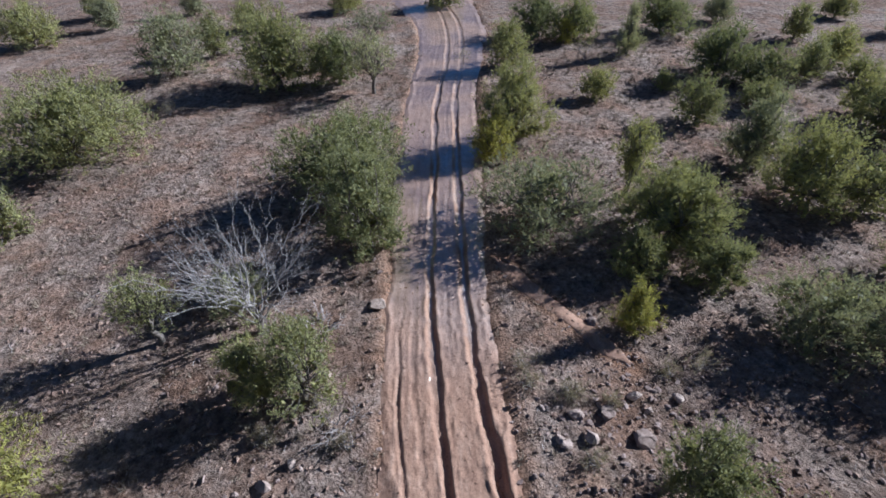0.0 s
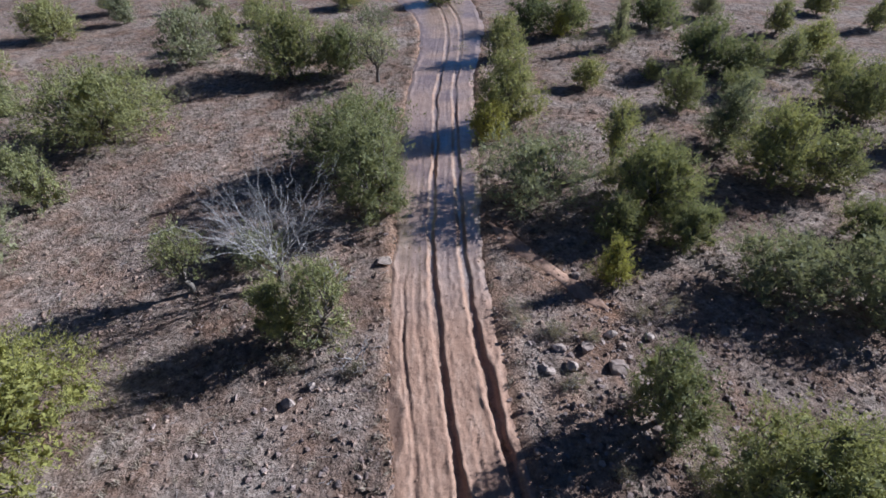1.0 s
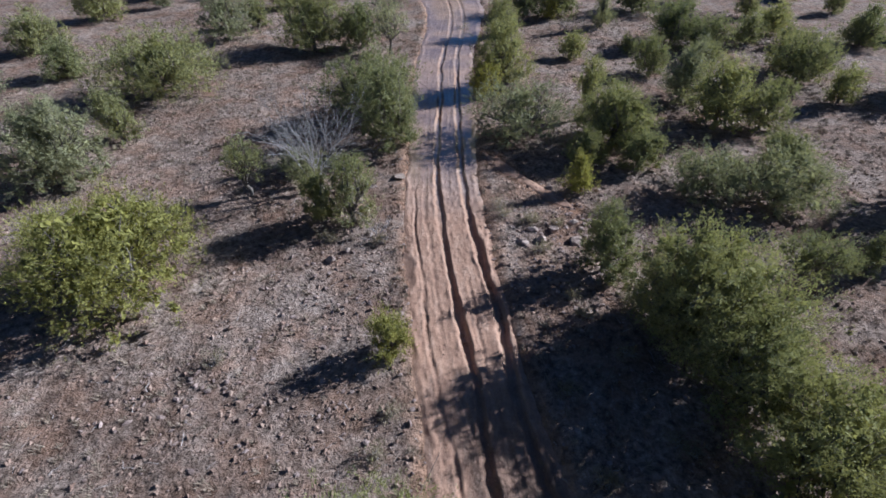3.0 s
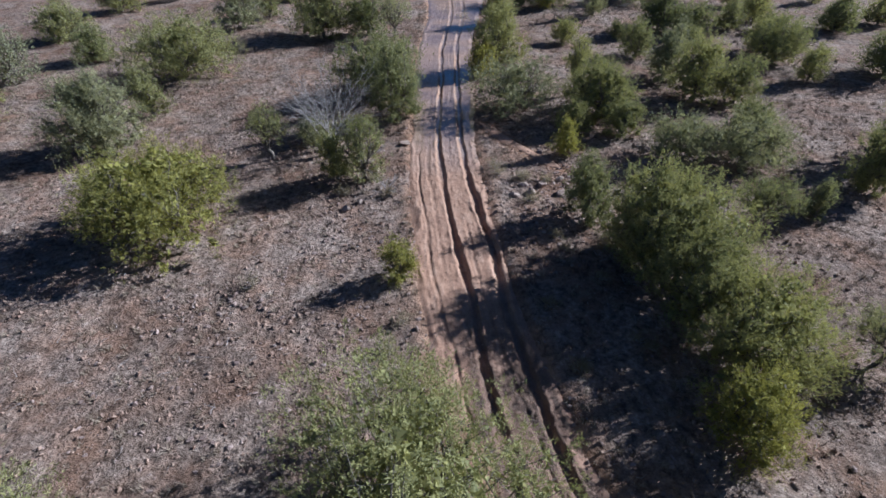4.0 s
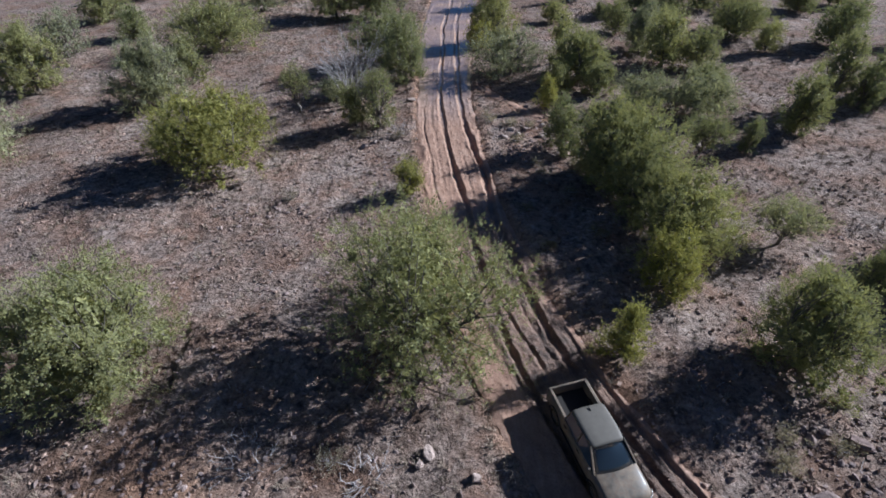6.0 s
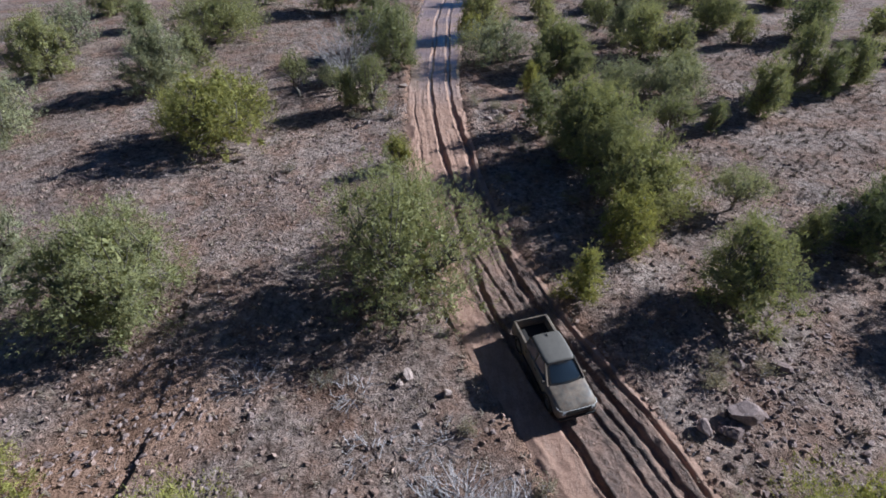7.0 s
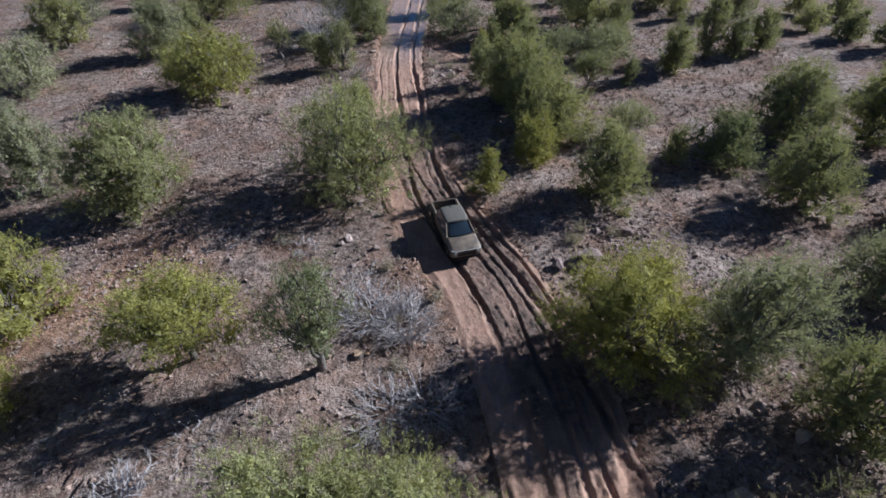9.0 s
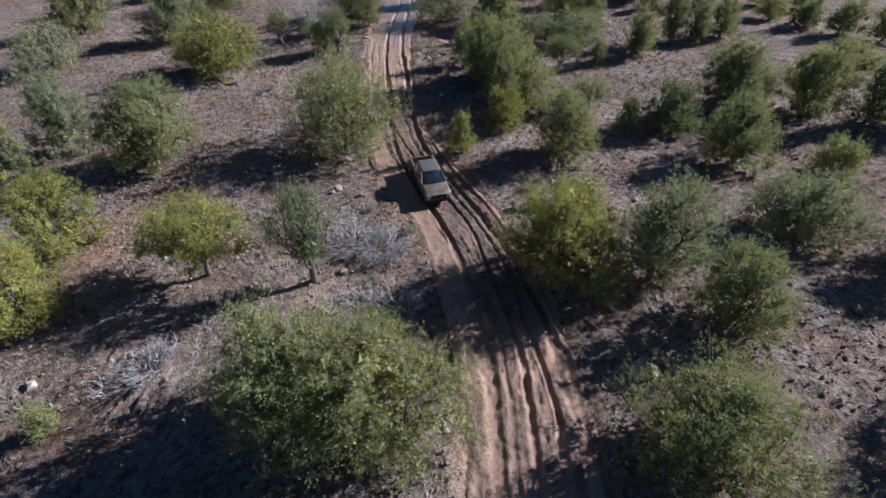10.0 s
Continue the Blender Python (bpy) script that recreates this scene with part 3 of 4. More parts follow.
tree(15.8, 19.8, 3.5, 1.6, "olive")
tree(10.1, 16.8, 3.2, 1.1, "bright", "cone")
tree(24.2, 32.6, 6.0, 2.2, "grey")
tree(25.2, 27.2, 6.2, 3.1, "olive")
tree(28.9, 26.4, 4.9, 1.9, "olive")
tree(30.3, 51.3, 5.7, 3.5, "dark")
tree(33.2, 48.1, 4.2, 3.1, "olive", "bush")
tree(38.8, 49.2, 3.8, 1.9, "olive", "bush")
tree(44.3, 53.9, 4.3, 2.7, "olive")
tree(38.1, 40.5, 3.8, 1.7, "olive")
tree(45.9, 63.2, 4.5, 1.7, "olive")
tree(23.5, 40.2, 4.3, 2.0, "olive")
tree(16.1, 46.2, 3.1, 1.7, "olive")
tree(23.0, 58.2, 5.5, 1.7, "grey", "cone")
tree(13.8, 66.2, 5.8, 3.4, "dark")
tree(18.3, 64.2, 5.2, 2.6, "dark")
tree(30.0, 66.0, 5.3, 3.9, "dark")
tree(23.6, 47.9, 2.4, 1.0, "olive", "bush")
tree(19.0, 15.8, 3.7, 2.7, "grey", "round", 0.80)
tree(23.5, 14.2, 4.2, 3.4, "grey", "round", 0.80)
tree(20.2, 5.7, 4.3, 1.7, "olive", "open", 0.65)
tree(24.9, 6.9, 2.9, 0.7, "olive", "bush")
tree(9.5, 7.6, 4.7, 1.7, "olive")
tree(38.1, 36.7, 5.8, 3.4, "olive")
tree(39.3, 31.5, 3.8, 1.7, "olive")
tree(30.6, 10.0, 5.5, 1.8, "olive")
tree(30.2, 10.1, 3.1, 0.7, "olive", "bush")
tree(12.9, 1.7, 6.8, 4.2, "olive")
tree(14.7, -4.8, 5.6, 3.4, "olive")
tree(12.4, -8.7, 4.0, 1.9, "bright", "bush")
tree(8.4, -13.6, 3.8, 1.2, "bright", "cone")
tree(16.9, -14.2, 6.1, 2.7, "olive")
tree(21.1, -4.9, 3.3, 2.0, "grey", "open", 0.60)
tree(23.3, -9.7, 3.2, 0.9, "olive")
tree(27.2, -9.6, 4.8, 2.5, "dark")
tree(30.4, -15.3, 6.0, 2.9, "olive")
tree(34.0, -5.5, 6.7, 3.0, "olive")
tree(30.1, -25.0, 4.6, 3.4, "grey")
tree(36.9, -17.7, 3.5, 1.9, "olive")
tree(-1.5, -12.0, 8.9, 5.1, "olive", "round", 0.85)
tree(-16.8, -14.5, 7.6, 3.8, "olive")
tree(-25.3, -11.8, 7.6, 2.4, "grey")
tree(-17.8, -25.5, 6.1, 2.4, "bright")
tree(-7.7, -28.1, 5.4, 3.2, "bright", "open", 0.85)
tree(-1.1, -28.9, 7.0, 1.8, "dark", "tall", 0.6)
tree(-11.3, -38.4, 1.9, 0.5, "olive", "bush")
tree(-18.7, 6.8, 6.6, 5.1, "bright")
tree(-28.7, 18.9, 7.2, 3.4, "grey")
tree(-27.8, 25.9, 4.8, 1.8, "olive")
tree(-43.6, 23.2, 7.3, 3.3, "olive")
tree(-14.0, 16.6, 4.8, 1.6, "olive", "open", 0.42)
tree(-6.0, 13.0, 5.5, 1.9, "olive", "round", 0.62)
tree(-2.8, 1.7, 2.8, 1.0, "bright", "bush")
tree(13.6, -28.5, 7.3, 3.5, "bright")
tree(53.4, 49.1, 4.8, 2.4, "dark")
tree(59.0, 63.4, 3.8, 1.6, "olive")
tree(26.7, 19.0, 3.1, 2.0, "olive")
tree(48.4, 32.8, 5.8, 3.2, "dark")
tree(36.4, 15.2, 7.1, 1.8, "olive")
tree(39.8, 15.2, 5.1, 1.6, "dark")
tree(44.0, 17.4, 5.2, 2.1, "olive")
tree(59.6, 16.6, 4.7, 2.2, "olive")
tree(40.8, -7.0, 7.3, 2.9, "olive")
tree(45.4, -9.0, 6.2, 1.8, "olive")
tree(37.5, -3.4, 4.2, 2.4, "grey", "bush")
tree(-50.4, 51.1, 5.4, 3.2, "olive")
tree(-46.8, 34.5, 5.9, 3.5, "grey", "round", 0.60)
tree(-39.5, 8.9, 5.9, 4.1, "grey", "round", 0.70)
tree(-48.2, 79.2, 4.7, 2.4, "olive")
tree(-35.1, 79.9, 4.3, 1.9, "grey")
tree(-24.4, 71.7, 4.4, 2.3, "olive")
tree(-12.2, 80.4, 3.7, 2.9, "olive")
tree(16.7, 63.0, 3.2, 1.1, "bright")
tree(39.5, 70.9, 4.1, 2.4, "grey")
tree(30.6, 42.9, 2.7, 1.9, "olive", "bush")
tree(44.2, 48.9, 2.7, 1.8, "olive", "bush")
tree(57.1, 72.2, 3.6, 2.5, "olive")
tree(-7.6, 64.2, 4.0, 3.3, "grey", "open", 0.35)
tree(54.1, 24.3, 3.7, 2.0, "olive")
tree(56.9, 20.5, 4.1, 2.2, "olive")
tree(63.3, 14.1, 4.9, 2.0, "olive")
tree(51.1, 2.8, 4.0, 2.7, "olive")
tree(-8.1, 13.1, 3.9, 1.2, "olive", "bush")
tree(62.2, 30.1, 4.4, 2.4, "olive")
tree(53.1, 49.3, 3.8, 1.7, "olive")
tree(61.1, 51.5, 4.1, 2.3, "olive")
tree(-27.1, -15.8, 5.9, 1.0, "olive")
tree(56.7, 32.0, 3.9, 2.0, "olive")
tree(1.8, 82.0, 4.8, 2.8, "olive")
tree(13.4, -1.6, 5.8, 2.5, "olive")
tree(11.6, 3.0, 6.6, 2.7, "olive")
tree(19.0, -29.0, 7.4, 2.8, "grey", "round", 0.85)
tree(22.2, -32.6, 5.4, 2.3, "olive")
tree(17.6, -40.0, 4.6, 3.6, "olive")
tree(37.0, -28.3, 5.5, 3.2, "olive")
tree(32.5, -38.3, 5.5, 3.0, "olive")
tree(50.0, -10.0, 6.0, 3.0, "olive")
tree(3.8, -38.4, 6.4, 3.9, "olive")
tree(-0.3, -37.6, 6.2, 3.6, "olive")
tree(-16.6, -31.5, 6.0, 2.6, "bright")


# ---- dead wood and brush ----
def forked(rng, start, way, length, r0, depth, spread_by=0.55):
    """A bare limb that forks into thinner ones: paths for tubes()."""
    way = np.asarray(way, float) / np.linalg.norm(way)
    end = np.asarray(start, float) + way * length
    path = bent(rng, start, end, r0, r0 * 0.5, 6, 0.04)
    out = [path]
    if depth:
        for k in range(rng.integers(3, 6)):
            i = int(rng.integers(2, 6))
            turn = way + rng.normal(0, spread_by, 3)
            turn[2] = turn[2] * 0.8 + 0.15
            out += forked(rng, path[i][0], turn, length * rng.uniform(0.4, 0.7), r0 * 0.5, depth - 1, spread_by)
    return out


def dead_tree(x, y, h, r, seed, label):
    """A bare, bleached tree: a short trunk and spreading limbs."""
    rng = np.random.default_rng(seed)
    thing = tagged(new("dead_tree"), label, "tree")
    thing.location = (x, y, float(ground_z(np.array(x), np.array(y))) - 0.05)
    v, f = tubes([bent(rng, (0, 0, 0), (0.1, 0.1, h * 0.3), 0.2, 0.13, 5, 0.05)], 8)
    array_part("trunk", v, f, BARK, thing, smooth=True)
    for k in range(13):
        a = k * 2.39996 + rng.normal(0, 0.25)
        steep = rng.uniform(1.0, 4.2)
        way = (np.cos(a), np.sin(a), steep)
        start = (0.05, 0.05, h * rng.uniform(0.08, 0.3))
        paths = forked(rng, start, way, min(r, h) * rng.uniform(0.55, 0.85), 0.045, 3, 0.42)
        v, f = tubes(paths, 4)
        array_part("limb", v, f, DEADWOOD, thing, smooth=True)
    return thing


def brush(x, y, wide, high, count, seed, label, material=None, name="dead_brush", flat=0.5):
    """A tangle of bleached twigs on the ground."""
    rng = np.random.default_rng(seed)
    paths = []
    for k in range(count):
        a = rng.uniform(0, 2 * np.pi)
        s = np.sqrt(rng.uniform(0, 1)) * wide * 0.7
        p = np.array([np.cos(a) * s, np.sin(a) * s, rng.uniform(0, high * 0.35)])
        b = a + rng.normal(0, 0.9)
        way = (np.cos(b), np.sin(b), rng.uniform(0.1, 1.2) * (1 - flat) * 2)
        paths += forked(rng, p, way, rng.uniform(0.35, 0.9) * high * 1.5, rng.uniform(0.017, 0.034), 1, 0.6)
    for path in paths:
        for q, _ in path:
            q[2] = max(q[2], 0.02)
    v, f = tubes(paths, 3)
    ob = new(name, mesh_from(name, v, f, material or DEADWOOD))
    ob.location = (x, y, float(ground_z(np.array(x), np.array(y))))
    return tagged(ob, label, "dead brush", kind="stuff")


def shrub(x, y, h, r, seed, tone="sage"):
    """A low grey shrub: fine stems with small leaves."""
    rng = np.random.default_rng(seed)
    thing = tagged(new("shrub"), "low grey sagebrush shrub with fine twiggy stems", "shrub", group="low shrubs")
    thing.location = (x, y, float(ground_z(np.array(x), np.array(y))))
    paths = []
    for k in range(26):
        a, s = rng.uniform(0, 2 * np.pi), np.sqrt(rng.uniform(0, 1)) * r
        paths.append(bent(rng, (0.1 * s * np.cos(a), 0.1 * s * np.sin(a), 0), (s * np.cos(a), s * np.sin(a), h * rng.uniform(0.5, 1.0) * (1 - 0.45 * (s / r) ** 2)), 0.014, 0.005, 5, 0.08))
    v, f = tubes(paths, 4)
    array_part("stem", v, f, DEADWOOD, thing)
    tips = np.array([p[-1][0] for p in paths] + [p[3][0] for p in paths])
    v, f, _ = sprays(rng, tips, np.full(len(tips), 0.24 * r + 0.05), 700, 0.085, 0.03, np.array([0.0, 0.0, 0.0]))
    array_part("foliage", v, f, SAGE if tone == "sage" else LEAVES["olive"], thing)
    return thing


SAGE = leaf_material("sage_foliage", (0.24, 0.21, 0.155), (0.39, 0.345, 0.255), (0.52, 0.465, 0.355))

dead_tree(-9.0, 17.0, 5.8, 5.0, 31, "bare bleached dead tree with pale spreading branches")
tree(-10.6, 18.9, 2.7, 1.8, "grey", "bush", 0.7)
brush(0.9, -25.4, 1.7, 1.1, 120, 41, "tangle of bleached grey dead branches beside the road")
brush(2.8, -26.2, 1.7, 1.1, 120, 42, "tangle of bleached grey dead branches beside the road")
brush(2.2, -31.6, 1.8, 0.8, 90, 43, "flattened heap of grey dead branches on bare soil", flat=0.7)
brush(4.0, -31.3, 1.5, 0.8, 80, 44, "flattened heap of grey dead branches on bare soil", flat=0.7)
brush(-3.7, -19.3, 1.1, 0.6, 24, 45, "small heap of dark grey dead branches on stony soil", flat=0.8)
brush(-6.3, -32.8, 1.6, 0.6, 18, 46, "fallen grey dead limbs lying on shaded soil", flat=0.9)
brush(-8.0, -35.3, 1.1, 0.9, 70, 47, "clump of pale dead twigs on dry soil")
brush(-9.9, -36.2, 0.8, 0.6, 22, 48, "clump of pale dead twigs on dry soil")
brush(-4.2, 11.3, 0.6, 1.1, 14, 49, "upright bare grey twigs beside the road", flat=0.1)
brush(-6.2, 17.2, 1.1, 0.6, 26, 50, "low tangle of grey twigs under a dead tree", flat=0.7)
brush(-5.2, 5.6, 1.4, 0.25, 7, 51, "thin fallen dead branch lying on dry soil", flat=1.0)
brush(-9.2, -18.6, 1.7, 0.5, 34, 52, "fallen grey twigs strewn over shaded soil", flat=0.85)
brush(-2.6, -22.4, 1.6, 0.4, 30, 53, "scattered pale twigs on dry grass", flat=0.85)
brush(0.2, -22.2, 1.6, 0.4, 30, 54, "scattered pale twigs on dry grass", flat=0.85)
for k, (sx, sy, sh, sr) in enumerate([(4.2, 14.5, 0.9, 0.75), (18.3, 57.5, 1.6, 2.6), (21.5, 56.4, 1.4, 2.2), (28.9, 62.6, 1.5, 2.4), (-11.6, 1.4, 0.5, 0.55), (-24.7, 44.5, 1.5, 0.5),
                                     (-5.4, -18.7, 0.7, 0.6), (12.7, 14.2, 0.8, 0.8), (5.9, 12.9, 0.6, 0.7), (3.9, 58.8, 1.0, 1.2), (6.2, 9.6, 0.5, 0.6), (13.4, -19.4, 0.5, 0.7), (4.5, -24.2, 0.7, 0.45),
                                     (-7.4, 11.2, 0.6, 0.7), (-5.6, 12.9, 0.5, 0.6), (26.8, 33.5, 1.2, 1.6), (34.5, 43.0, 1.1, 1.8), (19.5, 37.5, 1.0, 1.5), (31.5, -20.0, 0.9, 1.4), (34.0, -28.0, 1.0, 1.3)]):
    shrub(sx, sy, sh, sr, 300 + k)

tuft_rng = np.random.default_rng(88)
for k in range(46):
    side = 1 if k % 3 else -1
    sy = float(tuft_rng.uniform(-36, 17))
    sx = float(road_x(sy)) + side * float(tuft_rng.uniform(3.3, 11.0))
    shrub(sx, sy, float(tuft_rng.uniform(0.25, 0.5)), float(tuft_rng.uniform(0.3, 0.6)), 400 + k)


# ---- rocks ----
ICO = bmesh.new()
bmesh.ops.create_icosphere(ICO, subdivisions=1, radius=1.0)
ICO_V = np.array([v.co[:] for v in ICO.verts])
ICO_F = np.array([[v.index for v in f.verts] for f in ICO.faces])
ICO.free()
FINE = bmesh.new()
bmesh.ops.create_icosphere(FINE, subdivisions=3, radius=1.0)
FINE_V = np.array([v.co[:] for v in FINE.verts])
FINE_F = np.array([[v.index for v in f.verts] for f in FINE.faces])
FINE.free()


def chipped(rng, verts, cuts):
    """An angular stone: a ball cut by random planes."""
    v = verts.copy()
    for _ in range(cuts):
        n = rng.normal(size=3)
        n /= np.linalg.norm(n)
        over = np.maximum(v @ n - rng.uniform(0.36, 0.78), 0)
        v -= over[:, None] * n
    return v


def boulder(x, y, size, flat, seed, material, label):
    rng = np.random.default_rng(seed)
    v = chipped(rng, FINE_V, 14) * [size * rng.uniform(0.85, 1.2), size * rng.uniform(0.7, 1.0), size * flat]
    v *= 1 + 0.09 * rough(v[:, 0] + 2 * v[:, 2], v[:, 1] - v[:, 2], 2.4 / size, seed)[:, None] + 0.05 * rough(v[:, 0] - v[:, 2], v[:, 1] + v[:, 2], 5.5 / size, seed + 1)[:, None]
    v += rng.normal(0, 0.008, v.shape)
    ob = new("rock", mesh_from("rock", v, FINE_F, material))
    ob.matrix_world = pose(x, y, float(ground_z(np.array(x), np.array(y))) + size * flat * 0.35, rng.uniform(-8, 8), rng.uniform(-8, 8), rng.uniform(0, 360))
    return tagged(ob, label, "rock", group="loose rocks")


boulder(-3.35, 18.7, 0.7, 0.45, 4, PALE_ROCK, "pale weathered rock at the edge of the dirt road")
boulder(-5.3, 14.1, 0.5, 0.7, 2, PALE_ROCK, "pale upright rock against a juniper")
for k, (bx, by, bs) in enumerate([(13.9, -21.2, 0.92), (13.0, -21.9, 0.75), (12.0, -21.8, 0.55), (14.9, -21.1, 0.4), (16.9, -18.6, 0.5), (15.1, -18.4, 0.4), (15.9, -18.0, 0.38)]):
    boulder(bx, by, bs, 0.6, 10 + k, ROCK, "dark angular basalt boulder on a stony bank")
for k, (bx, by, bs) in enumerate([(8.7, 10.65, 0.72), (7.4, 11.7, 0.55), (6.0, 11.8, 0.5), (6.3, 10.6, 0.42), (5.1, 10.6, 0.4), (8.2, 17.3, 0.4), (8.85, 12.7, 0.4), (8.0, -3.5, 0.32), (9.3, 11.9, 0.35), (5.2, 10.4, 0.3), (-7.0, 9.1, 0.42), (-6.1, 10.0, 0.3), (0.7, -19.6, 0.4), (-1.2, -18.4, 0.36), (-1.6, -18.9, 0.3), (10.2, 9.0, 0.3), (11.0, 12.6, 0.33), (-5.9, 15.8, 0.4), (18.0, -29.0, 0.4), (20.3, -33.0, 0.45), (21.5, -34.0, 0.38), (19.2, -31.4, 0.35)]):
    boulder(bx, by, bs, 0.62, 40 + k, GREY_ROCK, "grey-brown angular rock half sunk in soil")
boulder(16.6, -36.0, 0.95, 0.8, 73, PALE_ROCK, "broad pale rock slab in the shade of junipers")
boulder(-13.6, -36.0, 0.45, 0.6, 71, PALE_ROCK, "pale rock on dry red soil")


def cut_stump(x, y):
    """A fresh-cut stump, with a split block beside it."""
    rng = np.random.default_rng(9)
    thing = tagged(new("tree_stump"), "freshly cut juniper stump with orange heartwood", "stump")
    thing.location = (x, y, float(ground_z(np.array(x), np.array(y))))
    for name, at, h, rad, mat in (("stump_base", (0, 0), 0.3, 0.23, BARK), ("cut_face", (0, 0), 0.318, 0.2, HEARTWOOD)):
        ang = np.linspace(0, 2 * np.pi, 18, endpoint=False)
        lump = rad * (1 + 0.14 * np.sin(3 * ang + 1) + 0.08 * np.sin(5 * ang))
        lo = 0.0 if name == "stump_base" else 0.3
        v = [(at[0] + q * np.cos(a) * s, at[1] + q * np.sin(a) * s, z) for s, z in ((1.15 if lo == 0 else 1.0, lo), (1.0, h), (0.001, h)) for a, q in zip(ang, lump)]
        i = np.arange(18)
        j = (i + 1) % 18
        f = np.concatenate([np.stack([i + 18 * k, j + 18 * k, j + 18 * k + 18, i + 18 * k + 18], -1) for k in range(2)])
        array_part(name, np.array(v), f, mat, thing, "pale orange sawn wood" if lo else "")
    v = chipped(rng, ICO_V, 6) * [0.24, 0.12, 0.11] + [0.4, 0.12, 0.1]
    array_part("split_block", v, ICO_F, HEARTWOOD, thing, "pale split wood block")
    return thing


HEARTWOOD = bark_material("fresh_heartwood", (0.42, 0.26, 0.15), (0.70, 0.52, 0.34))
cut_stump(0.55, -28.1)


# ---- loose ground cover ----
def clear_of_road(px, py, margin):
    return np.abs(px - road_x(py)) > road_half(py) + margin


def rockiness(px, py):
    """Where stones lie thick: banks and patches."""
    base = 0.35 + 0.4 * wavy(px, py, 0.16, 1.3) + 0.25 * wavy(px, py, 0.43, 0.4)
    banks = np.exp(-(((px - 9) / 6) ** 2 + ((py - 9) / 7) ** 2)) + 1.1 * np.exp(-(((px - 16) / 6) ** 2 + ((py + 20) / 7) ** 2)) + 0.8 * np.exp(-(((px - 15) / 4) ** 2 + ((py + 5) / 6) ** 2))
    banks += 0.9 * np.exp(-(((px + 14) / 5) ** 2 + ((py + 21) / 5) ** 2)) + 0.6 * np.exp(-(((px - 19) / 7) ** 2 + ((py + 33) / 6) ** 2))
    return np.clip(base + banks, 0.05, 1.6)


def scatter(rng, count, box, weight):
    """Random places in the box (x0, x1, y0, y1), thicker where weight is high."""
    out_x, out_y, have = [], [], 0
    while have < count:
        px, py = rng.uniform(box[0], box[1], count), rng.uniform(box[2], box[3], count)
        keep = rng.uniform(0, 1, count) < weight(px, py)
        out_x.append(px[keep]), out_y.append(py[keep])
        have += int(keep.sum())
    return np.concatenate(out_x)[:count], np.concatenate(out_y)[:count]


LAND = (-46, 48, -56, 66)
NEAR = (-22, 30, -46, 24)


def scattered_stones(count, box, lo, hi, seed, name, label):
    rng = np.random.default_rng(seed)
    px, py = scatter(rng, count, box, lambda a, b: clear_of_road(a, b, 0.1) * rockiness(a, b) / 1.6)
    shapes = np.stack([chipped(rng, ICO_V, 9) for _ in range(24)])
    size = lo + (hi - lo) * rng.uniform(0, 1, count) ** 1.9
    v = shapes[rng.integers(0, 24, count)] * (size[:, None] * rng.uniform(0.55, 1.35, (count, 3)) * [1, 1, 0.6])[:, None, :]
    a = rng.uniform(0, 2 * np.pi, count)
    c, s = np.cos(a)[:, None], np.sin(a)[:, None]
    v = np.stack([v[:, :, 0] * c - v[:, :, 1] * s, v[:, :, 0] * s + v[:, :, 1] * c, v[:, :, 2]], -1)
    v += np.stack([px, py, ground_z(px, py) + size * 0.14], -1)[:, None, :]
    f = (ICO_F[None] + (np.arange(count) * len(ICO_V))[:, None, None]).reshape(-1, 3)
    return tagged(new(name, mesh_from(name, v.reshape(-1, 3), f, ROCK)), label, "stones", kind="stuff")


OCTA_V = np.array([(1, 0, 0), (-1, 0, 0), (0, 1, 0), (0, -1, 0), (0, 0, 1), (0, 0, -1)], float)
OCTA_F = np.array([(0, 2, 4), (2, 1, 4), (1, 3, 4), (3, 0, 4), (2, 0, 5), (1, 2, 5), (3, 1, 5), (0, 3, 5)])


def pebbles(count, box, lo, hi, seed):
    """Small angular chips of stone, too many to count."""
    rng = np.random.default_rng(seed)
    px, py = scatter(rng, count, box, lambda a, b: clear_of_road(a, b, -0.05) * np.clip(0.25 + 0.5 * rockiness(a, b) + 0.3 * rough(a, b, 0.4, 6), 0.05, 1))
    size = lo + (hi - lo) * rng.uniform(0, 1, count) ** 2
    v = OCTA_V[None] * rng.uniform(0.55, 1.3, (count, 6, 1)) * (size[:, None] * [1.1, 0.95, 0.75])[:, None, :] + rng.normal(0, 0.22, (count, 6, 3)) * size[:, None, None]
    a = rng.uniform(0, 2 * np.pi, count)
    c, s = np.cos(a)[:, None], np.sin(a)[:, None]
    v = np.stack([v[:, :, 0] * c - v[:, :, 1] * s, v[:, :, 0] * s + v[:, :, 1] * c, v[:, :, 2]], -1)
    v += np.stack([px, py, ground_z(px, py) + size * 0.32], -1)[:, None, :]
    f = (OCTA_F[None] + (np.arange(count) * 6)[:, None, None]).reshape(-1, 3)
    return tagged(new("pebbles", mesh_from("pebbles", v.reshape(-1, 3), f, SOIL_ROCK)), "brown pebbles and clods strewn over red soil", "pebbles", kind="stuff")


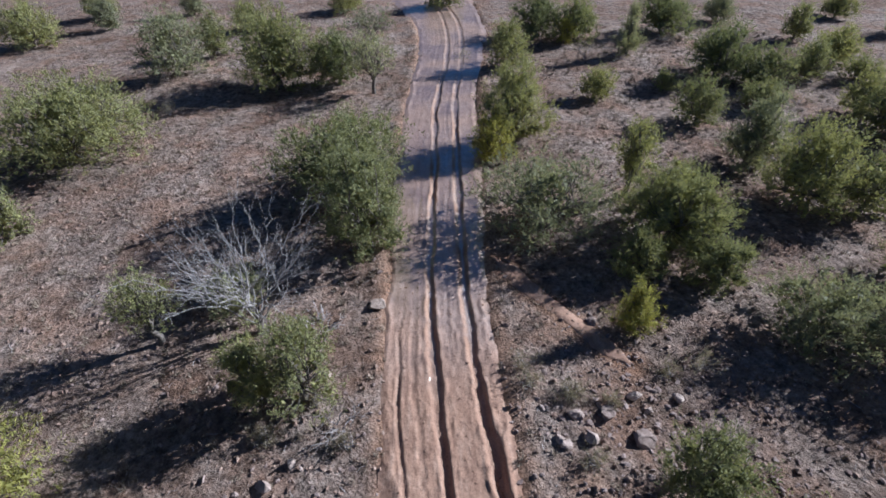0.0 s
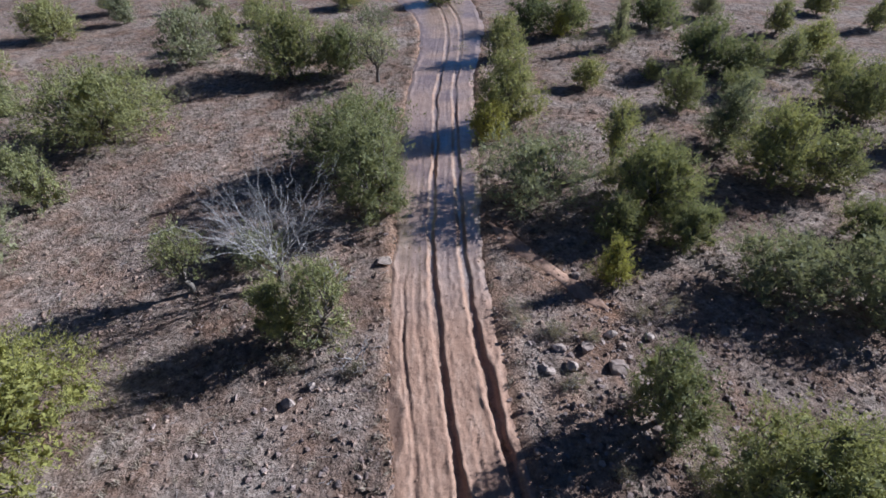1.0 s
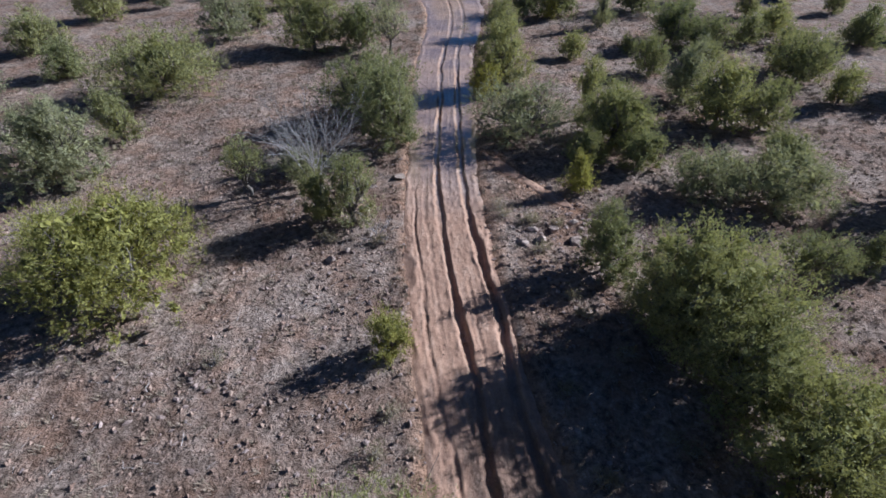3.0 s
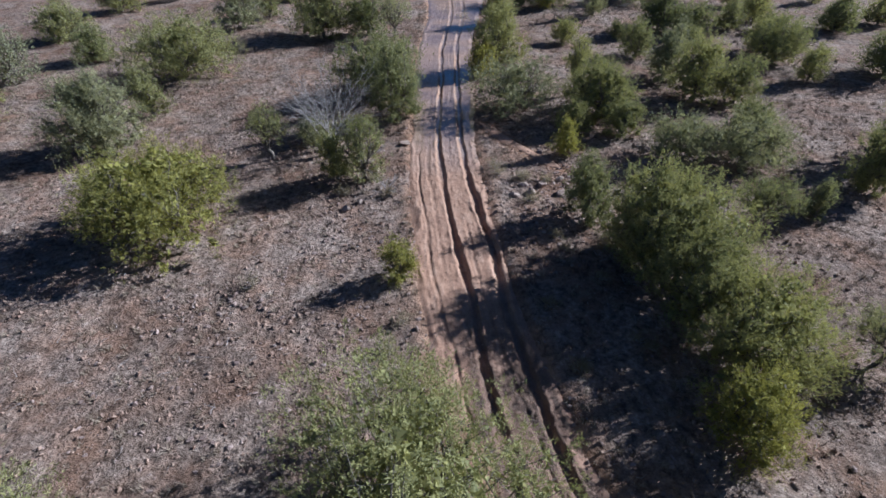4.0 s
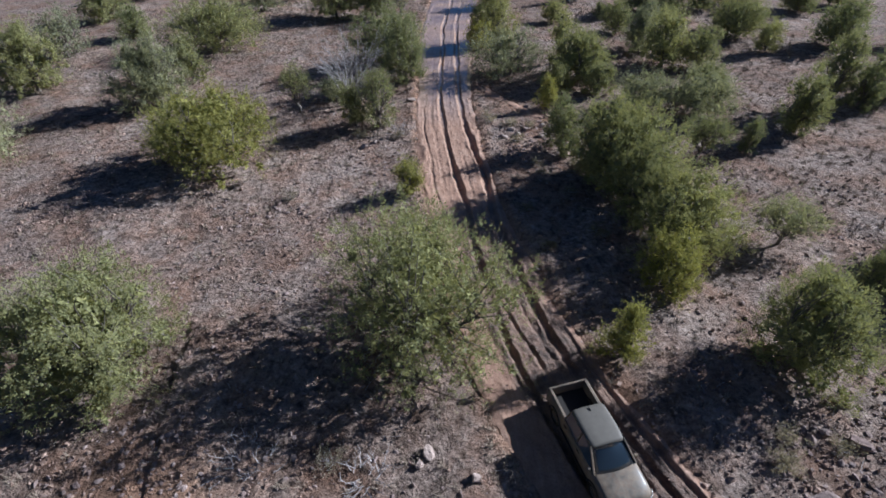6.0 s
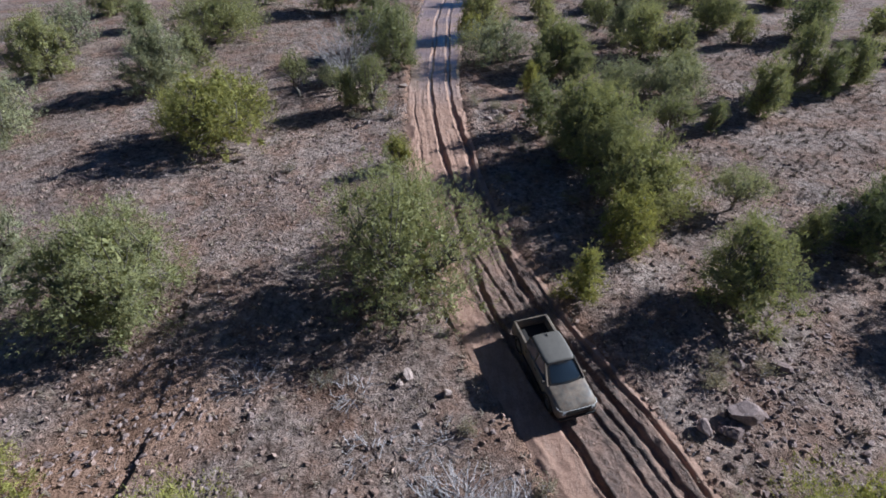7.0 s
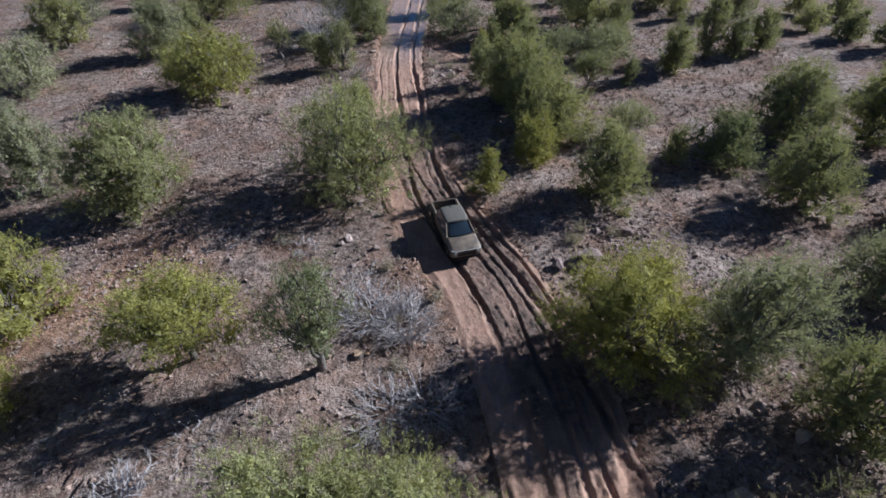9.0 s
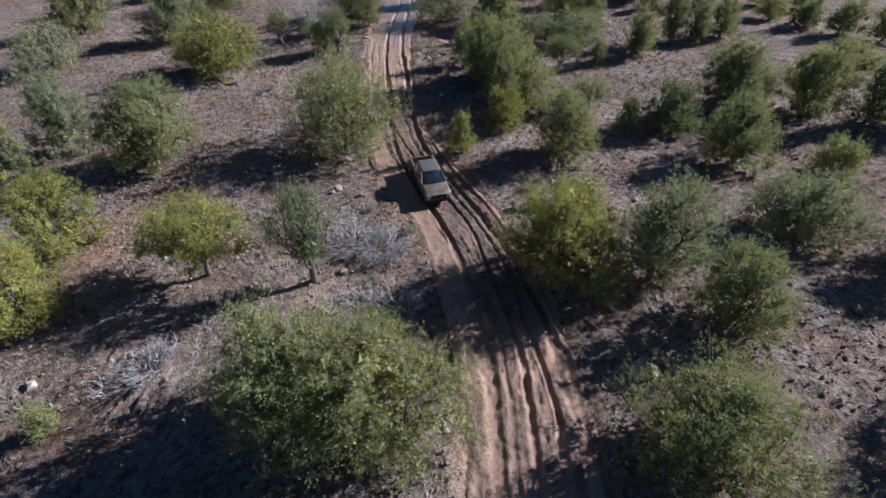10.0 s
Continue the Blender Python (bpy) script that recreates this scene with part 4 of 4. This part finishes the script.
def dry_grass(count, box, seed):
    rng = np.random.default_rng(seed)
    px, py = scatter(rng, count, box, lambda a, b: clear_of_road(a, b, -0.1) * np.clip(0.95 - 0.55 * rockiness(a, b) + 0.3 * wavy(a, b, 0.9, 2.2), 0.08, 1))
    per = 22
    n = count * per
    high = np.repeat(rng.uniform(0.12, 0.4, count), per) * rng.uniform(0.5, 1.1, n)
    a = rng.uniform(0, 2 * np.pi, n)
    base = np.repeat(np.stack([px, py, ground_z(px, py) - 0.01], -1), per, 0) + rng.normal(0, 0.085, (n, 3)) * [1, 1, 0]
    out = np.stack([np.cos(a), np.sin(a), np.zeros(n)], -1)
    side = np.stack([-np.sin(a), np.cos(a), np.zeros(n)], -1) * rng.uniform(0.01, 0.024, n)[:, None]
    tip = base + out * (high * rng.uniform(0.3, 1.3, n))[:, None] + np.stack([np.zeros(n), np.zeros(n), high], -1)
    v = np.stack([base - side, base + side, tip], 1).reshape(-1, 3)
    return tagged(new("dry_grass", mesh_from("dry_grass", v, np.arange(n * 3).reshape(-1, 3), STRAW)), "bleached dry grass tufts over stony soil", "grass", kind="stuff")


def fallen_twigs(count, box, seed):
    rng = np.random.default_rng(seed)
    px, py = scatter(rng, count, box, lambda a, b: clear_of_road(a, b, 0.2) * np.clip(0.4 + 0.5 * wavy(a, b, 0.5, 4.0), 0.05, 1))
    pz = ground_z(px, py)
    paths = []
    for x, y, z in zip(px, py, pz):
        a, l = rng.uniform(0, 2 * np.pi), rng.uniform(0.2, 0.8)
        paths.append(bent(rng, (x, y, z + 0.02), (x + l * math.cos(a), y + l * math.sin(a), z + rng.uniform(0.03, 0.16)), 0.016, 0.006, 4, 0.08))
    v, f = tubes(paths, 3)
    return tagged(new("fallen_twig", mesh_from("fallen_twig", v, f, DEADWOOD)), "bleached twigs strewn over the soil", "twigs", kind="stuff")


dry_grass(9500, LAND, 21)
fallen_twigs(900, NEAR, 22)
pebbles(19000, (-32, 36, -50, 40), 0.035, 0.15, 27)
scattered_stones(4000, LAND, 0.03, 0.15, 23, "scattered_stones", "grey-brown stones strewn over red soil")
scattered_stones(6500, NEAR, 0.04, 0.2, 24, "scattered_stones", "grey-brown stones strewn over red soil")


def bank_stones():
    """The larger loose stones, one by one, as pieces of the ground."""
    rng = np.random.default_rng(77)
    meshes = [mesh_from("stone", chipped(rng, ICO_V, 6) * [1, 0.85, 0.65], ICO_F, ROCK) for _ in range(8)]
    px, py = scatter(rng, 290, NEAR, lambda a, b: clear_of_road(a, b, 0.3) * np.clip(rockiness(a, b) - 0.5, 0, 1))
    for x, y in zip(px, py):
        ob = new("stone", meshes[int(rng.integers(0, 8))])
        ob.parent = ground
        s = rng.uniform(0.09, 0.24)
        ob.matrix_basis = pose(x, y, float(ground_z(np.array(x), np.array(y))) + 0.08 * s, rng.uniform(-15, 15), rng.uniform(-15, 15), rng.uniform(0, 360)) @ Matrix.Diagonal((s, s * rng.uniform(0.7, 1.1), s * rng.uniform(0.7, 1.1), 1))


bank_stones()


def mud_clods(count, seed):
    """Crumbs of clay thrown up along the ruts."""
    rng = np.random.default_rng(seed)
    gy = rng.uniform(-45, 40, count)
    pick = rng.integers(0, 6, count)
    s = np.zeros(count)
    for i, (along, at, wide, deep) in enumerate(RUTS):
        s = np.where(pick == i, np.interp(gy, along, at) + rng.choice([-1, 1], count) * wide * rng.uniform(1.05, 1.6, count) + rng.normal(0, 0.04, count), s)
    half = road_half(gy)
    s = np.clip(s, -half * 0.98, half * 0.98)
    z = road_profile(s / half, gy)[0]
    size = 0.015 + 0.045 * rng.uniform(0, 1, count) ** 2.5
    shapes = np.stack([chipped(rng, ICO_V, 7) for _ in range(12)])
    v = shapes[rng.integers(0, 12, count)] * (size[:, None] * rng.uniform(0.6, 1.3, (count, 3)))[:, None, :]
    v += np.stack([road_x(gy) + s, gy, z + size * 0.1], -1)[:, None, :]
    f = (ICO_F[None] + (np.arange(count) * len(ICO_V))[:, None, None]).reshape(-1, 3)
    return tagged(new("mud_clods", mesh_from("mud_clods", v.reshape(-1, 3), f, CLAY)), "crumbled clay clods along the wheel ruts", "clods", kind="stuff")


CLAY = rock_material("crumbled_clay", (0.33, 0.215, 0.155), (0.54, 0.39, 0.30))
mud_clods(3200, 61)


# ---- truck ----
def paint_material():
    m = Nodes("muddy_paint", 0.5, 0.5)
    p = m.local()
    dust = m.ramp(m.noise(1.6, 6, p), (0.38, 0.0), (0.62, 1.0))
    spots = m.ramp(m.noise(7.0, 6, p), (0.45, 0.0), (0.62, 1.0))
    col = m.mix(dust, (0.12, 0.108, 0.09), (0.27, 0.215, 0.155))
    col = m.mix(m.math("MULTIPLY", spots, 0.55), col, (0.17, 0.115, 0.08))
    split = m.node("SeparateXYZ", Vector=p)
    # mud brown towards the sills, darkened further to paint in the shade there
    low = m.ramp(m.math("ADD", split.outputs["Z"], m.math("MULTIPLY", m.noise(4.0, 5, p), 0.5)), (0.86, 1.0), (1.2, 0.0))
    col = m.mix(m.math("MULTIPLY", low, 0.9), col, (0.12, 0.08, 0.055))
    m.set("Base Color", col)
    m.set("Roughness", m.math("ADD", m.math("MULTIPLY", dust, 0.35), 0.38))
    return m.mat


def plain(name, colour, rough, spec=0.4, metal=0.0, grain=6.0):
    m = Nodes(name, rough, spec)
    m.set("Metallic", metal)
    m.set("Base Color", m.mix(m.noise(grain, 5, m.local()), tuple(c * 0.75 for c in colour), tuple(min(c * 1.25, 1) for c in colour)))
    return m.mat


def glass_material():
    m = Nodes("sky_tinted_glass", 0.06, 0.6)
    # blue in the base colour stands in for reflected sky
    m.set("Base Color", (0.07, 0.10, 0.14, 1))
    m.set("Transmission Weight", 0.2)
    m.set("IOR", 1.6)
    return m.mat


def lamp_material():
    m = Nodes("white_lamp_lens", 0.2, 0.5)
    m.set("Base Color", (0.55, 0.53, 0.49, 1))
    m.set("Emission Color", (1.0, 0.98, 0.94, 1))
    m.set("Emission Strength", 0.06)
    return m.mat


def loft(sections):
    """A closed skin over rings of points (all of one length), capped at both ends."""
    bm = bmesh.new()
    rings = [[bm.verts.new(p) for p in ring] for ring in sections]
    n = len(rings[0])
    for a, b in zip(rings, rings[1:]):
        for i in range(n):
            bm.faces.new((a[i], a[(i + 1) % n], b[(i + 1) % n], b[i]))
    bm.faces.new(rings[0][::-1])
    bm.faces.new(rings[-1])
    bmesh.ops.recalc_face_normals(bm, faces=bm.faces)
    return bm


def box(x0, x1, y0, y1, z0, z1, bevel=0.02):
    bm = bmesh.new()
    bmesh.ops.create_cube(bm, size=1)
    bmesh.ops.scale(bm, vec=(x1 - x0, y1 - y0, z1 - z0), verts=bm.verts)
    bmesh.ops.translate(bm, vec=((x0 + x1) / 2, (y0 + y1) / 2, (z0 + z1) / 2), verts=bm.verts)
    if bevel:
        bmesh.ops.bevel(bm, geom=bm.edges[:], offset=bevel, segments=2, affect="EDGES")
    return bm


def slab(corners, thick):
    """A thin pane from four corners, given thickness along its normal."""
    bm = bmesh.new()
    a = [Vector(c) for c in corners]
    n = (a[1] - a[0]).cross(a[3] - a[0]).normalized() * thick
    lo = [bm.verts.new(p) for p in a]
    hi = [bm.verts.new(p + n) for p in a]
    bm.faces.new(lo[::-1])
    bm.faces.new(hi)
    for i in range(4):
        bm.faces.new((lo[i], lo[(i + 1) % 4], hi[(i + 1) % 4], hi[i]))
    bmesh.ops.recalc_face_normals(bm, faces=bm.faces)
    return bm


def curved_pane():
    """A windshield that bows forward, with rounded upper corners."""
    bm = bmesh.new()
    rows = []
    for i in range(7):
        u = i / 6
        half = 0.83 - 0.17 * u - 0.06 * max(u - 0.7, 0) / 0.3 - 0.04 * max(0.2 - u, 0) / 0.2
        rows.append([bm.verts.new((half * w, -1.405 + 0.82 * u - 0.10 * (1 - w * w), 1.235 + 0.575 * u - 0.05 * w * w * u)) for w in np.linspace(-1, 1, 11)])
    for a, b in zip(rows, rows[1:]):
        for j in range(10):
            bm.faces.new((a[j], a[j + 1], b[j + 1], b[j]))
    bmesh.ops.solidify(bm, geom=bm.faces[:], thickness=0.012)
    bmesh.ops.recalc_face_normals(bm, faces=bm.faces)
    return bm


def ring_section(y, w, lo, mid, top, crown):
    """A cross section of the body: half width w, sill lo, widest at mid, shoulder at top, hood crown."""
    half = [(w * 0.86, lo), (w * 0.97, lo + 0.12), (w, mid), (w * 0.985, top - 0.10), (w * 0.93, top - 0.02), (w * 0.80, top + crown * 0.6), (w * 0.4, top + crown)]
    return [(x, y, z) for x, z in half] + [(-x, y, z) for x, z in half[::-1]]


def wheel(side, y):
    """A tyre with tread blocks and a spoked rim."""
    cx = side * 0.86
    n, prof = 28, [(-0.13, 0.27), (-0.145, 0.36), (-0.11, 0.415), (0.11, 0.415), (0.145, 0.36), (0.13, 0.27)]
    v, f = [], []
    for i in range(n):
        a = 2 * math.pi * i / n
        bump = 0.012 if i % 2 else 0.0
        for w, r in prof:
            r2 = r + (bump if r > 0.4 else 0)
            v.append((cx + w, y + r2 * math.cos(a), 0.415 + r2 * math.sin(a)))
    k = len(prof)
    for i in range(n):
        for j in range(k):
            f.append((i * k + j, i * k + (j + 1) % k, ((i + 1) % n) * k + (j + 1) % k, ((i + 1) % n) * k + j))
    tyre_mesh = (np.array(v), np.array(f))
    bm = bmesh.new()
    bmesh.ops.create_cone(bm, cap_ends=True, segments=24, radius1=0.275, radius2=0.275, depth=0.16)
    bmesh.ops.rotate(bm, matrix=Matrix.Rotation(math.pi / 2, 3, "Y"), verts=bm.verts)
    bmesh.ops.translate(bm, vec=(cx + side * 0.02, y, 0.415), verts=bm.verts)
    for i in range(5):
        spoke = bmesh.ops.create_cube(bm, size=1)["verts"]
        bmesh.ops.scale(bm, vec=(0.03, 0.07, 0.22), verts=spoke)
        bmesh.ops.translate(bm, vec=(0, 0, 0.13), verts=spoke)
        bmesh.ops.rotate(bm, matrix=Matrix.Rotation(2 * math.pi * i / 5, 3, "X"), verts=spoke)
        bmesh.ops.translate(bm, vec=(cx + side * 0.11, y, 0.415), verts=spoke)
    return tyre_mesh, bm


def build_truck():
    paint = paint_material()
    dark = plain("black_trim", (0.02, 0.02, 0.021), 0.6)
    rubber = plain("muddy_rubber", (0.05, 0.038, 0.03), 0.9, 0.2)
    steel = plain("dull_alloy", (0.22, 0.2, 0.18), 0.5, 0.5, 0.6)
    glass, lens = glass_material(), lamp_material()
    lining = plain("bed_lining", (0.03, 0.027, 0.025), 0.85)
    liner = plain("cabin_lining", (0.03, 0.032, 0.036), 0.8)
    roof_mat = plain("dusty_dark_roof", (0.15, 0.138, 0.118), 0.62, 0.35)
    thing = tagged(new("pickup_truck"), "mud-covered grey crew-cab pickup truck on the rutted dirt road", "truck")
    # front half of the body: bumper, grille face, hood, doors up to the bed
    rings = [ring_section(y, w, lo, mid, top, cr) for y, w, lo, mid, top, cr in (
        (-2.72, 0.80, 0.52, 0.75, 1.02, 0.02), (-2.66, 0.92, 0.46, 0.75, 1.09, 0.03), (-2.45, 0.985, 0.42, 0.75, 1.13, 0.05), (-2.0, 1.0, 0.42, 0.78, 1.16, 0.06), (-1.45, 1.0, 0.40, 0.78, 1.19, 0.05),
        (-1.2, 0.995, 0.38, 0.78, 1.21, 0.02), (0.0, 0.995, 0.38, 0.78, 1.22, 0.02), (1.06, 0.995, 0.38, 0.78, 1.24, 0.02))]
    part("body", loft(rings), paint, thing, smooth=True)
    # cab: pillars and roof over the glass
    cab = [[(-0.90, y0, 1.2), (0.90, y0, 1.2), (0.70, y1, z), (-0.70, y1, z)] for y0, y1, z in ((-1.35, -0.52, 1.80), (1.12, 1.0, 1.80))]
    part("cabin", loft([[Vector(c) * 1.0 for c in ring] for ring in cab]), liner, thing)
    roof = []
    for y, z, w in ((-0.66, 1.775, 0.66), (-0.56, 1.80, 0.71), (-0.3, 1.825, 0.735), (0.2, 1.835, 0.74), (0.75, 1.825, 0.735), (1.0, 1.79, 0.71), (1.08, 1.75, 0.66)):
        arc = [(-w, z - 0.02), (-w * 0.985, z + 0.02), (-w * 0.93, z + 0.05), (-w * 0.78, z + 0.07), (-w * 0.4, z + 0.085)]
        roof.append([(x, y, q) for x, q in arc] + [(-x, y, q) for x, q in arc[::-1]])
    part("roof", loft(roof), roof_mat, thing, "dusty dark roof panel", smooth=True)
    for s in (-1, 1):
        pillar = [((s * 0.915, -1.40, 1.22), (s * 0.72, -0.56, 1.80)), ((s * 0.925, 0.0, 1.22), (s * 0.735, 0.05, 1.82)), ((s * 0.92, 1.10, 1.22), (s * 0.725, 1.02, 1.80))]
        for a, b in pillar:
            v, f = tubes([[(np.array(a), 0.05), (np.array(b), 0.045)]], 6)
            array_part("pillar", v, f, paint, thing)
        for y0, y1, t0, t1 in ((-1.25, -0.05, -0.48, -0.0), (0.06, 1.04, 0.10, 0.97)):
            part("side_window", slab([(s * 0.93, y0, 1.23), (s * 0.93, y1, 1.23), (s * 0.735, t1, 1.79), (s * 0.735, t0, 1.79)], 0.012 * s), glass, thing)
        door = part("mirror", box(s * 1.02 - 0.08, s * 1.02 + 0.08, -1.22, -1.10, 1.22, 1.38, 0.03), paint, thing)
        v, f = tubes([[(np.array((s * 0.90, -1.12, 1.23)), 0.025), (np.array((s * 1.0, -1.14, 1.27)), 0.025)]], 6)
        array_part("mirror_arm", v, f, dark, door)
        for wy in (-1.72, 1.73):
            ang = np.linspace(0.05 * math.pi, 0.95 * math.pi, 12)
            arch = [(np.array((s * 0.985, wy + 0.5 * math.cos(a), 0.415 + 0.5 * math.sin(a))), 0.06) for a in ang]
            v, f = tubes([arch], 6)
            array_part("wheel_arch", v, f, dark, thing, "black plastic wheel arch", smooth=True)
            tyre_mesh, rim = wheel(s, wy)
            tyre = array_part("tyre", tyre_mesh[0], tyre_mesh[1], rubber, thing, "mud-caked tyre")
            part("rim", rim, steel, tyre)
        part("sill", box(s * 0.93 - 0.06, s * 0.93 + 0.06, -1.2, 1.2, 0.34, 0.46, 0.03), dark, thing)
        for y in (-0.15, 0.95):
            part("door_handle", box(s * 1.0 - 0.02, s * 1.0 + 0.02, y - 0.22, y, 1.03, 1.07, 0.01), dark, thing)
        # bed sides
        side = [[(s * 0.90, y, 1.24), (s * 0.80, y, 1.24), (s * 0.80, y, 0.62), (s * 0.88, y, 0.45), (s * 0.985, y, 0.50), (s * 1.0, y, 0.80), (s * 0.97, y, 1.16)] for y in (1.06, 1.5, 2.2, 2.62)]
        part("bed_side", loft(side), paint, thing)
        part("headlight", box(s * 0.70 - 0.07, s * 0.70 + 0.07, -2.765, -2.69, 0.84, 1.08, 0.03), lens, thing, "white oval headlight")
        part("headlight_core", box(s * 0.70 - 0.035, s * 0.70 + 0.035, -2.775, -2.70, 0.89, 1.03, 0.015), dark, thing)
        part("tow_hook", box(s * 0.45 - 0.03, s * 0.45 + 0.03, -2.80, -2.66, 0.50, 0.56, 0.015), steel, thing)
        part("tail_light", box(s * 0.86 - 0.09, s * 0.86 + 0.09, 2.62, 2.70, 1.04, 1.14, 0.015), plain("red_lens", (0.25, 0.02, 0.02), 0.3), thing)
    part("windshield", curved_pane(), glass, thing, "dusty windshield reflecting blue sky", smooth=True)
    v, f = tubes([[(np.array((-0.5, -1.42, 1.235)), 0.012), (np.array((0.05, -1.30, 1.30)), 0.01)], [(np.array((0.1, -1.42, 1.235)), 0.012), (np.array((0.6, -1.30, 1.30)), 0.01)]], 4)
    array_part("wiper", v, f, dark, thing)
    part("rear_window", slab([(0.80, 1.125, 1.27), (-0.80, 1.125, 1.27), (-0.66, 1.03, 1.77), (0.66, 1.03, 1.77)], -0.012), glass, thing)
    v, f = tubes([[(np.array((x, y, 1.115)), 0.016) for x, y in ((-0.97, -2.42), (-0.90, -2.62), (-0.72, -2.725), (0.0, -2.75), (0.72, -2.725), (0.90, -2.62), (0.97, -2.42))]], 6)
    array_part("light_bar", v, f, lens, thing, "thin white light bar across the nose", smooth=True)
    part("bumper", box(-0.90, 0.90, -2.78, -2.58, 0.44, 0.64, 0.05), dark, thing, "black front bumper")
    part("grille", box(-0.58, 0.58, -2.755, -2.70, 0.72, 0.98, 0.03), dark, thing)
    part("bed_floor", box(-0.80, 0.80, 1.10, 2.62, 0.60, 0.66, 0.0), lining, thing, "dark bed floor")
    part("bed_front", box(-0.80, 0.80, 1.07, 1.12, 0.62, 1.24, 0.0), lining, thing)
    part("tailgate", box(-0.93, 0.93, 2.62, 2.70, 0.55, 1.24, 0.02), paint, thing)
    part("rear_bumper", box(-0.90, 0.90, 2.66, 2.80, 0.45, 0.58, 0.03), dark, thing)
    v, f = tubes([[(np.array((0, 0.80, 1.90)), 0.035), (np.array((0, 1.0, 1.93)), 0.012)]], 5)
    array_part("antenna_fin", v, f, dark, thing)
    thing.matrix_world = pose(5.74, -18.5, -0.06, 0, 0, 14.5)
    return thing


build_truck()
